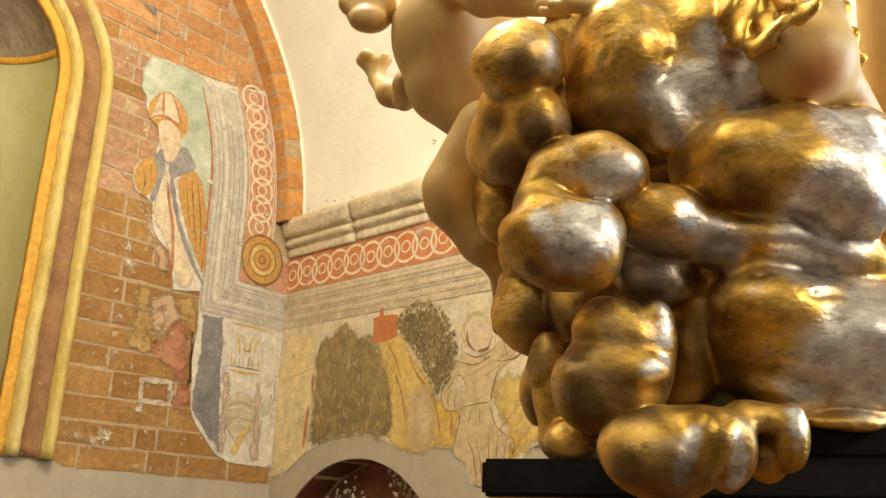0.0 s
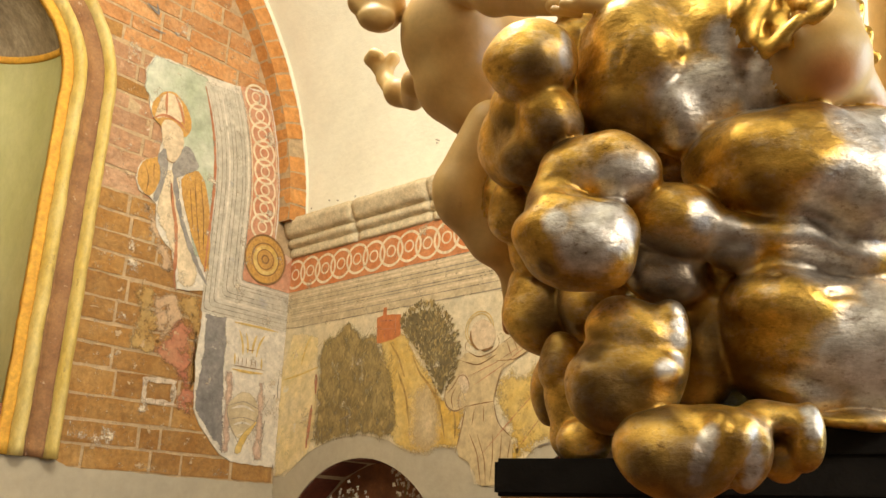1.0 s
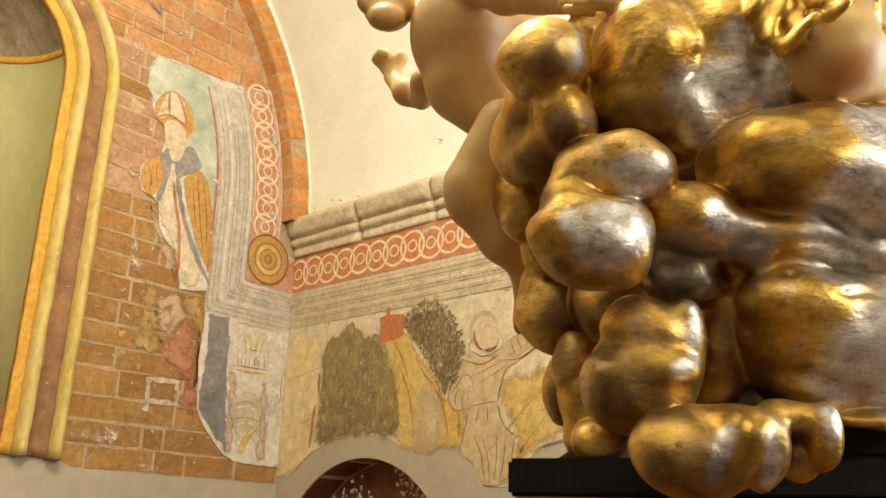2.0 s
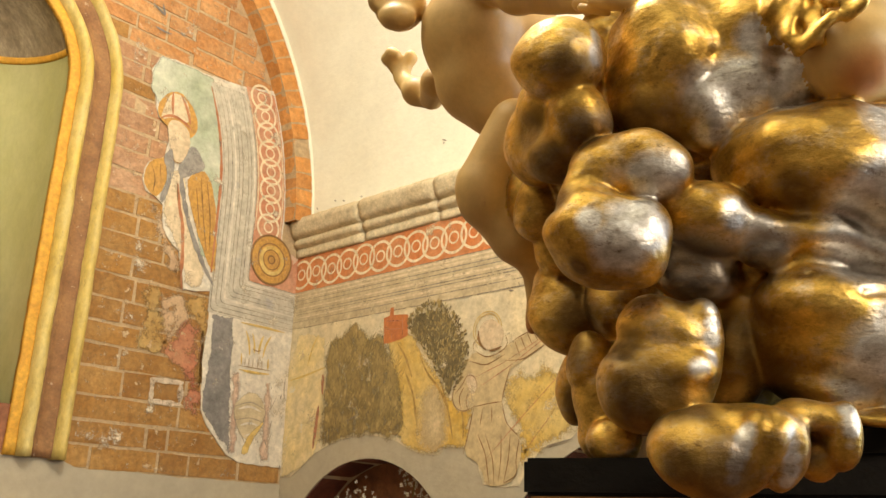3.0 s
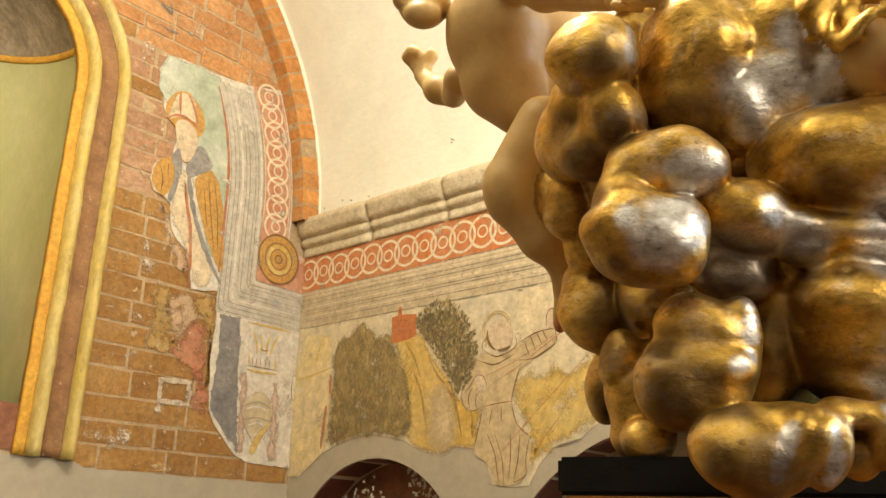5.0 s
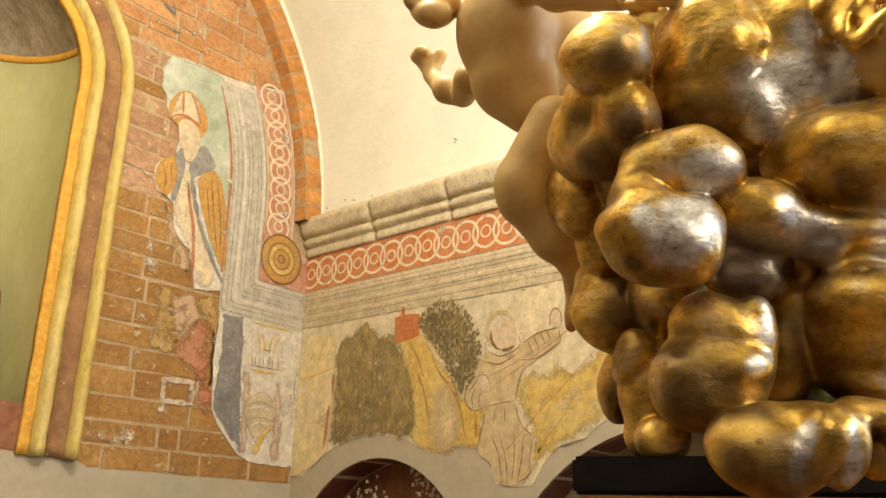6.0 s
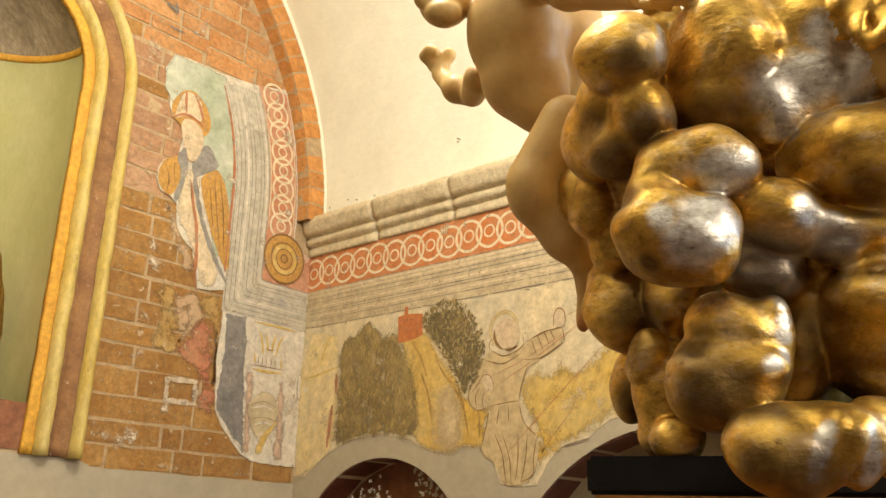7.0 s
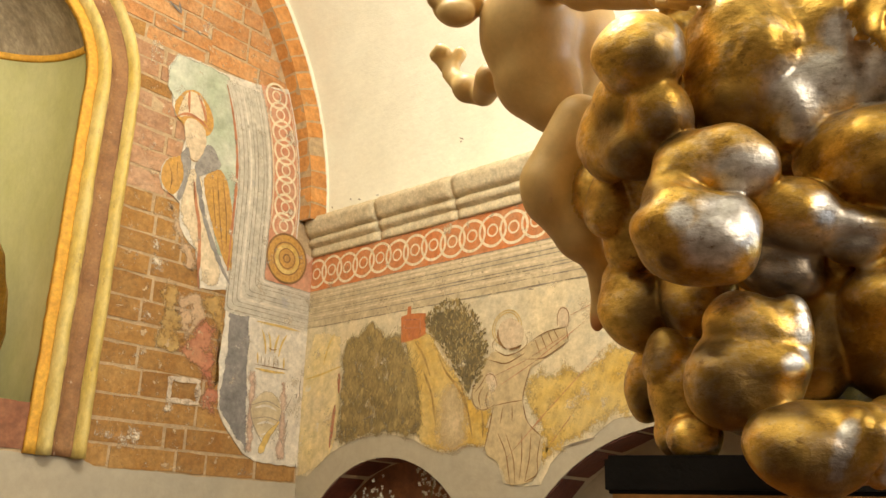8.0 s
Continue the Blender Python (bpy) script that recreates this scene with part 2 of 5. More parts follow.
def ragged(pts, amount, step=0.012):
    out = []
    for i, p in enumerate(pts):
        q = pts[(i + 1) % len(pts)]
        d = math.dist(p, q)
        k = max(1, int(d / step))
        for j in range(k):
            s = j / k
            x, z = p[0] + (q[0] - p[0]) * s, p[1] + (q[1] - p[1]) * s
            v = noise.noise_vector((x * 24, z * 24, 3.1)) * amount + noise.noise_vector((x * 90, z * 90, 7.7)) * amount * 0.5
            out.append((x + v[0], z + v[1]))
    return out


def paint(name, pts, wall, h, material, parent, smooth=2, rag=0.003, label="", depth=0.0, soft=0.006):
    """A painted or plastered patch on a wall, h proud of it; with depth it is a layer with an edge."""
    if smooth:
        pts = rounded(pts, smooth)
    if rag:
        pts = ragged(pts, rag)
    bm = bmesh.new()
    if not depth and soft:
        # an outer rim on which the paint fades out
        layer = bm.verts.layers.float.new("cover")
        turn = 1 if sum(p[0] * q[1] - q[0] * p[1] for p, q in zip(pts, pts[1:] + pts[:1])) > 0 else -1
        outer, inner = [], []
        for i, p in enumerate(pts):
            a, b = pts[i - 2], pts[(i + 2) % len(pts)]
            d = math.dist(a, b) or 1
            nx, nz = (b[1] - a[1]) / d * turn * soft / 2, -(b[0] - a[0]) / d * turn * soft / 2
            outer.append(bm.verts.new(wall((p[0] + nx, p[1] + nz), h)))
            inner.append((p[0] - nx, p[1] - nz))
        pts = inner
    top = [bm.verts.new(wall(p, h)) for p in pts]
    if not depth and soft:
        for v in top:
            v[layer] = 1.0
        for i in range(len(pts)):
            j = (i + 1) % len(pts)
            bm.faces.new((outer[i], outer[j], top[j], top[i]))
    for tri in geometry.tessellate_polygon([[Vector((p[0], p[1], 0)) for p in pts]]):
        if len({*tri}) == 3 and not bm.faces.get([top[i] for i in tri]):
            bm.faces.new([top[i] for i in tri])
    if depth:
        low = [bm.verts.new(wall(p, h - depth)) for p in pts]
        for i in range(len(pts)):
            j = (i + 1) % len(pts)
            bm.faces.new((top[i], top[j], low[j], low[i]))
    return part(name, bm, material, parent, label)


def ribbon(bm, pts, width, wall, h, taper=True):
    """A brush stroke along a line of points."""
    line = []
    for i in range(len(pts) - 1):
        k = max(2, int(math.dist(pts[i], pts[i + 1]) / 0.012))
        line += [(pts[i][0] + (pts[i + 1][0] - pts[i][0]) * j / k, pts[i][1] + (pts[i + 1][1] - pts[i][1]) * j / k) for j in range(k)]
    line.append(pts[-1])
    for _ in range(2):
        line = [line[0]] + [((a[0] + b[0] + c[0]) / 3, (a[1] + b[1] + c[1]) / 3) for a, b, c in zip(line, line[1:], line[2:])] + [line[-1]]
    last = None
    n = len(line)
    for i, p in enumerate(line):
        a, b = line[max(0, i - 1)], line[min(n - 1, i + 1)]
        d = math.dist(a, b) or 1
        w = width / 2 * (0.75 + 0.5 * noise.noise((p[0] * 30, p[1] * 30, 0)))
        if taper:
            w *= min(1, 0.35 + 3 * min(i, n - 1 - i) / n)
        nx, nz = -(b[1] - a[1]) / d * w, (b[0] - a[0]) / d * w
        pair = (bm.verts.new(wall((p[0] + nx, p[1] + nz), h)), bm.verts.new(wall((p[0] - nx, p[1] - nz), h)))
        if last:
            bm.faces.new((last[0], pair[0], pair[1], last[1]))
        last = pair


def strokes(name, lines, width, wall, h, material, parent, label=""):
    bm = bmesh.new()
    for i, l in enumerate(lines):
        ribbon(bm, l, width, wall, h + i * 0.000012)
    ob = part(name, bm, material, parent, label)
    return tagged(ob, kind="stuff") if len(lines) > 1 else ob


def ring(bm, c, r0, r1, wall, h, n=28, a0=0.0, a1=360.0, squash=1.0):
    last = None
    for i in range(n + 1):
        a = radians(a0 + (a1 - a0) * i / n)
        k = 1 + 0.04 * noise.noise((c[0] * 9 + math.cos(a), c[1] * 9 + math.sin(a), 1.0))
        pair = [bm.verts.new(wall((c[0] + r * k * math.cos(a), c[1] + r * k * squash * math.sin(a)), h)) for r in (r0, r1)]
        if last:
            bm.faces.new((last[0], last[1], pair[1], pair[0]))
        last = pair


# ---- the chapel: plan ----
WIDTH, LENGTH, SPRING = 2.74, 7.0, 2.74      # inner width, length, springing of the vault
CX = -WIDTH / 2
A1, R1 = (-0.432, 1.430), 0.398              # side arch by the corner: centre (y, z), radius
A2, R2 = (-1.500, 1.290), 0.590              # next side arch
NX, NZ, NR = -1.315, 2.94, 0.32              # painted niche: axis, springing, radius

bm = bmesh.new()
box(bm, -WIDTH - 0.4, 0.5, -LENGTH - 0.4, 0.4, -0.2, 0.0)
tagged(part("floor", bm, FLOOR), "worn terracotta chapel floor", "floor", kind="structure")


def arc(c, r, a0, a1, n):
    return [(c[0] + r * math.cos(radians(a0 + (a1 - a0) * i / n)), c[1] + r * math.sin(radians(a0 + (a1 - a0) * i / n))) for i in range(n + 1)]


# right wall with its two arched recesses, running down to the floor, and the window behind the viewer
bm = bmesh.new()
for y0, y1 in ((A1[0] + R1, 0.0), (A2[0] + R2, A1[0] - R1), (-3.3, A2[0] - R2)):
    box(bm, 0.0, 0.16, y0, y1, 0.0, 2.75)
for c, r in ((A1, R1), (A2, R2)):
    curve = arc(c, r, 0, 180, 36)
    for p, q in zip(curve, curve[1:]):
        prism(bm, [((0.0, y, z), (0.16, y, z)) for y, z in (p, q, (q[0], 2.75), (p[0], 2.75))])
box(bm, 0.0, 0.16, -LENGTH, -5.05, 0.0, 2.75)
box(bm, 0.0, 0.16, -5.05, -3.3, 0.0, 1.3)
wall_right = tagged(part("wall_east", bm, PLASTER_GREY), "beige plastered chapel wall with arched recesses", "wall", kind="structure")
bm = bmesh.new()
box(bm, 0.16, 0.3, -3.3, 0.4, 0.0, 2.75)
tagged(part("recess_back", bm, PLASTER_GREY), "grey plaster back of the arched recesses", "wall", kind="structure")
bm = bmesh.new()
box(bm, 0.145, 0.158, A1[0] - R1 - 0.02, A1[0] + R1 + 0.02, 0.9, A1[1] + R1 + 0.02)
tagged(part("recess_panel", bm, PANEL), "dark reddish brown panel in the arched recess", "panel", kind="structure")

# left wall with the arched niche cut through
bm = bmesh.new()
x0, x1 = NX - NR, NX + NR
D = 0.34
for a, b, c, d in ((-WIDTH - 0.3, 0.3, 0.0, 1.91), (-WIDTH - 0.3, x0, 1.91, NZ), (x1, 0.3, 1.91, NZ), (-WIDTH - 0.3, x0, NZ, 4.4), (x1, 0.3, NZ, 4.4)):
    box(bm, a, b, 0.0, D, c, d)
top = arc((NX, NZ), NR, 180, 0, 32)
for p, q in zip(top, top[1:]):
    prism(bm, [((x, 0.0, z), (x, D, z)) for x, z in (p, q, (q[0], 4.4), (p[0], 4.4))])
wall_left = tagged(part("wall_north", bm, MORTAR), "chapel end wall of old brick and mortar with fresco remains", "wall", kind="structure")

# niche lining: half cylinder and half dome
bm = bmesh.new()
rows = []
for z in [1.91 + (NZ - 1.91) * i / 8 for i in range(9)]:
    rows.append([bm.verts.new((NX + NR * math.cos(radians(a)), NR * math.sin(radians(a)), z)) for a in range(0, 181, 6)])
for e in range(6, 91, 6):
    r = NR * math.cos(radians(e)) + 1e-4
    rows.append([bm.verts.new((NX + r * math.cos(radians(a)), r * math.sin(radians(a)), NZ + NR * math.sin(radians(e)))) for a in range(0, 181, 6)])
for r0, r1 in zip(rows, rows[1:]):
    for i in range(len(r0) - 1):
        bm.faces.new((r0[i], r0[i + 1], r1[i + 1], r1[i]))
for f in bm.faces:
    f.material_index = 1 if f.calc_center_median().z > 3.045 else 0
lining = tagged(part("niche", bm, [GREEN, MARBLED], None, "", True), "rounded niche painted olive green with a brown marbled half dome", "niche", kind="structure")
bm = bmesh.new()
box(bm, NX - NR, NX + NR, 0.002, 0.36, 1.86, 1.91)
tagged(part("niche_sill", bm, RED_DADO), "reddish plaster sill of the painted niche", "sill", kind="structure")


def sweep(bm, profile, path):
    """Sweeps a closed profile of (out, forward) along a path of (x, z, nx, nz)."""
    last = None
    for x, z, nx, nz in path:
        now = [bm.verts.new((x + nx * o, -f, z + nz * o)) for o, f in profile]
        if last:
            for i in range(len(now)):
                j = (i + 1) % len(now)
                bm.faces.new((last[i], last[j], now[j], now[i]))
        else:
            bm.faces.new(now)
        last = now
    bm.faces.new(last[::-1])


def niche_path(foot):
    p = [(NX + NR, foot + (NZ - foot) * i / 40, 1.0, 0.0) for i in range(40)]
    p += [(NX + NR * math.cos(radians(a)), NZ + NR * math.sin(radians(a)), math.cos(radians(a)), math.sin(radians(a))) for a in range(0, 181, 4)]
    return p + [(NX - NR, NZ - (NZ - foot) * (i + 1) / 40, -1.0, 0.0) for i in range(40)]


def roll_profile(o0, o1, base, rise):
    n = 9
    return [(o0, -0.002)] + [(o0 + (o1 - o0) * i / (n - 1), base + rise * math.sin(math.pi * i / (n - 1)) ** 0.6) for i in range(n)] + [(o1, -0.002)]


surround = thing("niche_surround", "moulded niche frame painted yellow, orange and brown on brick wall", "moulding", "structure")
for nm, o0, o1, base, rise, mt, foot in (("orange_band", -0.004, 0.028, 0.016, 0.001, ORANGE, 1.772), ("inner_roll", 0.028, 0.072, 0.018, 0.024, YELLOW, 1.770), ("cove", 0.072, 0.128, 0.026, -0.012, COVE, 1.771), ("outer_roll", 0.128, 0.172, 0.020, 0.030, YELLOW, 1.769)):
    bm = bmesh.new()
    sweep(bm, roll_profile(o0, o1, base, rise), niche_path(foot))
    for v in bm.verts:
        v.co += noise.noise_vector(v.co * 14) * 0.0022 + noise.noise_vector(v.co * 45) * 0.0018
    part(nm, bm, mt, surround, smooth=True)
bm = bmesh.new()
rows = []
for a in range(0, 181, 6):
    rr = 0.304
    rows.append([bm.verts.new((NX + (rr - 0.010 * math.cos(t)) * math.cos(radians(a)), (rr - 0.010 * math.cos(t)) * math.sin(radians(a)), 3.045 + 0.013 * math.sin(t))) for t in (k * math.pi / 4 for k in range(8))])
for r0, r1 in zip(rows, rows[1:]):
    for i in range(8):
        bm.faces.new((r0[i], r0[(i + 1) % 8], r1[(i + 1) % 8], r1[i]))
part("impost_ring", bm, ORANGE, surround, "orange ring moulding inside the niche", True)
paint("dado_patch", [(NX - NR, 1.785), (NX + NR, 1.785), (NX + NR, 1.91), (NX - NR, 1.91)], on_left, 0.003, RED_DADO, surround, 0, 0.002)

# plain plaster below the bricks on the left wall
paint("lower_plaster", [(-WIDTH, 0.0), (0.0, 0.0), (0.0, 1.752), (-0.35, 1.748), (-0.78, 1.752), (-0.82, 1.772), (-1.0, 1.772), (-1.2, 1.78), (-WIDTH, 1.78)], on_left, 0.006, PLASTER_GREY, wall_left, 0, 0.004, "plain beige plaster", 0.005)

# barrel vault over the chapel
bm = bmesh.new()
last = None
for i in range(121):
    a = radians(180 * i / 120)
    c, s = math.cos(a), math.sin(a)
    now = [bm.verts.new((CX + r * c, y, SPRING + r * s)) for r, y in ((WIDTH / 2 + 0.006, 0.02), (WIDTH / 2 + 0.006, -3.3), (WIDTH / 2 + 0.2, -3.3), (WIDTH / 2 + 0.2, 0.02))]
    if last:
        for j in range(4):
            k = (j + 1) % 4
            bm.faces.new((last[j], last[k], now[k], now[j]))
    last = now
tagged(part("ceiling", bm, PLASTER_WHITE), "cream plastered barrel vault with faint stains", "vault", kind="structure")
# unseen ceiling and walls closing the room, coloured dark to dim the statue's reflections
bm = bmesh.new()
box(bm, -WIDTH - 0.2, 0.16, -LENGTH, -3.3, 4.12, 4.3)
box(bm, -0.0, 0.16, -LENGTH, -3.3, 3.0, 4.12)
box(bm, -0.0, 0.16, -LENGTH, -5.05, 2.75, 3.0)
tagged(part("ceiling_nave", bm, UNSEEN_DARK), "unseen plain ceiling, coloured dark to dim the statue's reflections", "ceiling", kind="structure")
bm = bmesh.new()
box(bm, -WIDTH - 0.2, -WIDTH, -LENGTH, -3.3, 2.75, 4.3)
box(bm, -WIDTH - 0.2, -WIDTH, -LENGTH, 0.3, 0.0, 2.75)
tagged(part("wall_west", bm, UNSEEN_DARK), "unseen plain plastered wall, coloured dark to dim the statue's reflections", "wall", kind="structure")
bm = bmesh.new()
box(bm, -WIDTH - 0.2, 0.16, -LENGTH - 0.2, -LENGTH, 0.0, 4.4)
tagged(part("wall_south", bm, UNSEEN_DARK), "unseen plain plastered wall, coloured dark to dim the statue's reflections", "wall", kind="structure")

# ---- bricks ----


def brick_mesh(name, l, d, h, seed, material, chip=0.0022):
    bm = bmesh.new()
    box(bm, -l / 2, l / 2, -d, 0.02, -h / 2, h / 2)
    bmesh.ops.subdivide_edges(bm, edges=[e for e in bm.edges if abs(e.verts[0].co.x - e.verts[1].co.x) > 0.01], cuts=4)
    bmesh.ops.bevel(bm, geom=[e for e in bm.edges if e.calc_face_angle(0) > 0.5 and e.verts[0].co.y < 0 and e.verts[1].co.y < 0], offset=0.0008, segments=1, affect="EDGES")
    for v in bm.verts:
        k = noise.noise_vector((v.co.x * 40 + seed * 9, v.co.y * 40, v.co.z * 40))
        v.co += Vector((k.x * chip * 1.8, k.y * chip * 0.5, k.z * chip * 1.8))
    return mesh_of(name, bm, material)


random.seed(4)
FULL = [brick_mesh("brick", 0.25, 0.0022, 0.066, k, BRICK) for k in range(5)]

PALE = [brick_mesh("brick", 0.25, 0.0022, 0.066, k, BRICK_PALE) for k in range(5)]
WARM = [brick_mesh("brick", 0.25, 0.0022, 0.066, k, BRICK_WARM) for k in range(5)]


def lay(x, z, length, height=0.066, tilt=0.0, kinds=FULL):
    ob = new("brick", random.choice(kinds))
    ob.parent = wall_left
    ob.location = (x, random.uniform(-0.001, 0.0015), z)
    ob.rotation_euler = (random.uniform(-0.01, 0.01), radians(-tilt + random.uniform(-0.8, 0.8)), random.uniform(-0.006, 0.006))
    ob.scale = (length / 0.25, 1.0, height / 0.066)


def course(z0, z1, x0, x1, joints=(), kinds=FULL):
    """One level course of bricks between two heights; joints are the known head joints, the rest fall by brick lengths."""
    marks = [x0]
    if joints:
        marks += joints
    else:
        x = x0 + random.choice((0.09, 0.13, 0.17, 0.21))
        while x < x1 - 0.05:
            marks.append(x)
            x += random.choice((0.25, 0.24, 0.23, 0.12)) * random.uniform(0.95, 1.05)
    marks.append(x1)
    for p, q in zip(marks, marks[1:]):
        lay((p + q) / 2, (z0 + z1) / 2 + random.uniform(-0.002, 0.002), q - p - random.uniform(0.009, 0.014), z1 - z0 - random.uniform(0.008, 0.013), kinds=kinds if random.random() < 0.85 else FULL)


def niche_edge(z):
    """Where a course meets the niche frame, which curves away above its springing."""
    return -0.835 if z < NZ else NX + math.sqrt(max(0.0, 0.472 ** 2 - (z - NZ) ** 2))


BEDS = [1.752, 1.824, 1.897, 1.974, 2.060, 2.132, 2.204, 2.280, 2.360, 2.432, 2.500, 2.570, 2.642, 2.716, 2.790, 2.862, 2.934, 2.992, 3.050, 3.112, 3.172]
KNOWN = {0: (-0.739, -0.505, -0.391, -0.189), 1: (-0.558, -0.478), 2: (-0.45,), 4: (-0.687,), 6: (-0.697,), 8: (-0.687,), 9: (-0.578,), 10: (-0.687, -0.60), 14: (-0.69,)}
for n, (z0, z1) in enumerate(zip(BEDS, BEDS[1:])):
    course(z0, z1, niche_edge(z1), (-0.004, -0.21, -0.29)[n] if n < 3 else -0.335, KNOWN.get(n, ()), PALE if n > 11 else FULL)


def rib_edge(z):
    """Where a course meets the brick rib."""
    return CX + math.sqrt(1.286 ** 2 - (z - SPRING + 0.012) ** 2) - 0.004


# over the painted panel: thin courses by the niche, full ones under the rib
for n in range(12):
    z0 = 3.178 + n * 0.0605
    course(z0, z0 + 0.0605, niche_edge(z0 + 0.06), -0.572 + 0.02 * (n % 2), (), WARM)
for n in range(9):
    z0 = 3.196 + n * 0.0775
    course(z0, z0 + 0.0775, -0.568, rib_edge(z0 + 0.06), (-0.34,) if n == 0 else (), WARM)

# brick rib round the end wall
RIB = [brick_mesh("brick", 0.083, 0.065, 0.062, k + 9, BRICK_ARCH, 0.0026) for k in range(4)]
rib = thing("wall_rib", "projecting orange brick arch rib under the vault", "arch", "structure")
bm = bmesh.new()
last = None
for i in range(91):
    a = radians(i * 2)
    now = [bm.verts.new((CX + r * math.cos(a), y, SPRING - 0.012 + r * math.sin(a))) for r, y in ((1.2880, 0.0), (1.2880, -0.0640), (1.372, -0.0640), (1.372, 0.0))]
    if last:
        for j in range(4):
            bm.faces.new((last[j], last[(j + 1) % 4], now[(j + 1) % 4], now[j]))
    last = now
part("mortar_bed", bm, MORTAR, rib)
count = 62
for i in range(count):
    a = math.pi * (i + 0.5) / count
    ob = new("brick", random.choice(RIB))
    ob.parent = rib
    ob.location = (CX + 1.3285 * math.cos(a), random.uniform(-0.0015, 0.0015), SPRING - 0.012 + 1.3285 * math.sin(a))
    ob.rotation_euler = (0, -a + random.uniform(-0.01, 0.01), 0)
    ob.scale = (1.0, 1.0, 0.93)
paint("plaster_lip", [(CX + 1.366 * math.cos(radians(a)), SPRING - 0.012 + 1.366 * math.sin(radians(a))) for a in range(0, 91, 2)] + [(CX + 1.385 * math.cos(radians(a)), SPRING - 0.012 + 1.385 * math.sin(radians(a))) for a in range(90, -1, -2)], on_left, 0.068, PLASTER_WHITE, rib, 0, 0.003, "cream plaster edge", 0.05)

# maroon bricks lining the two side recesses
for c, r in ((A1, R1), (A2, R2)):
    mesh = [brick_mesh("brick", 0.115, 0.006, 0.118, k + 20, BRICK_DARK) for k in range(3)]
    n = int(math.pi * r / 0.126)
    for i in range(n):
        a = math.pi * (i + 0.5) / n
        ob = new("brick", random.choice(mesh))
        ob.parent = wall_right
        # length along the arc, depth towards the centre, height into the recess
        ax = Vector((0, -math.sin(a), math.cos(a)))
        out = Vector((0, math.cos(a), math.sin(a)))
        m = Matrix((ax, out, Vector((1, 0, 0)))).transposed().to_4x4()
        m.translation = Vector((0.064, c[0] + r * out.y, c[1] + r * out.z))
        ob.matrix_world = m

# stone cornice along the springing of the vault, block by block
CORNICE = [(0.0, 2.598), (-0.018, 2.600), (-0.022, 2.606), (-0.024, 2.624), (-0.019, 2.629), (-0.013, 2.632), (-0.020, 2.636), (-0.040, 2.640), (-0.046, 2.648), (-0.046, 2.660), (-0.036, 2.667), (-0.030, 2.669), (-0.040, 2.673), (-0.060, 2.677), (-0.070, 2.690), (-0.082, 2.716), (-0.086, 2.724), (-0.070, 2.746), (-0.02, 2.760), (0.0, 2.760)]
cornice = thing("cornice", "weathered grey-brown stone cornice with rolled mouldings", "cornice", "structure")
cuts = [0.0, -0.375, -0.735, -1.13, -1.50, -1.9, -2.35, -2.8, -3.25]
for n, (y0, y1) in enumerate(zip(cuts, cuts[1:])):
    bm = bmesh.new()
    shift = 0.004 * noise.noise((n * 3.7, 0, 0))
    k = max(4, int((y0 - y1) / 0.02))
    last = None
    for i in range(k + 1):
        y = y0 - 0.003 - (y0 - y1 - 0.006) * i / k
        now = []
        for x, z in CORNICE:
            v = noise.noise_vector((x * 30, y * 22, z * 30)) * 0.0028 + noise.noise_vector((x * 90, y * 90, z * 90)) * 0.0012
            if x > -0.001:
                v = v * 0
            pull = 0.006 if i in (0, k) and x < -0.01 else 0.0
            now.append(bm.verts.new((0.72 * x + shift + v[0] + pull, y, z + shift + v[2])))
        if last:
            for j in range(len(now) - 1):
                bm.faces.new((last[j], last[j + 1], now[j + 1], now[j]))
        if i in (0, k):
            bm.faces.new(now)
        last = now
    part("block", bm, STONE, cornice, smooth=True)
# ---- frescoes ----
def bent(r, low, top=23.0, n=14):
    """A line concentric with the wall arch, from angle top down to the springing and on down to height low."""
    return [(CX + r * math.cos(radians(top * (1 - i / n))), SPRING + r * math.sin(radians(top * (1 - i / n)))) for i in range(n + 1)] + [(CX + r, low)]


fresco = thing("figure_fresco", "worn fresco with bishop figure, grey frame and red interlaced border", "fresco")
edge = [(-0.003, 1.807), (-0.096, 1.811), (-0.188, 1.813), (-0.246, 1.835), (-0.338, 1.923), (-0.366, 1.973), (-0.383, 2.133), (-0.376, 2.31), (-0.384, 2.385), (-0.44, 2.37), (-0.49, 2.367), (-0.507, 2.427), (-0.526, 2.494), (-0.584, 2.535), (-0.604, 2.585), (-0.608, 2.637), (-0.636, 2.656), (-0.68, 2.667), (-0.699, 2.709), (-0.696, 2.743), (-0.68, 2.773), (-0.63, 2.81), (-0.618, 2.87), (-0.625, 2.925), (-0.668, 2.948), (-0.683, 2.979), (-0.691, 3.02), (-0.712, 3.045), (-0.718, 3.113), (-0.69, 3.178), (-0.60, 3.188), (-0.492, 3.188), (-0.333, 3.21), (-0.223, 3.24)]
paint("plaster_layer", edge + bent(1.283, 2.62, 23.5) + [(-0.003, 2.60)], on_left, 0.0055, WHITE_PAINT, fresco, 0, 0.004, "pale worn lime plaster", 0.005)
paint("sky_field", [(-0.44, 2.5), (-0.395, 2.5), (-0.395, 2.9), (-0.41, 2.95), (-0.44, 3.07), (-0.475, 3.178), (-0.54, 3.184), (-0.688, 3.174), (-0.716, 3.113), (-0.712, 3.045), (-0.691, 3.015), (-0.64, 2.94), (-0.53, 2.85)], on_left, 0.0065, SKY_PAINT, fresco, 0, 0.004, soft=0.02)
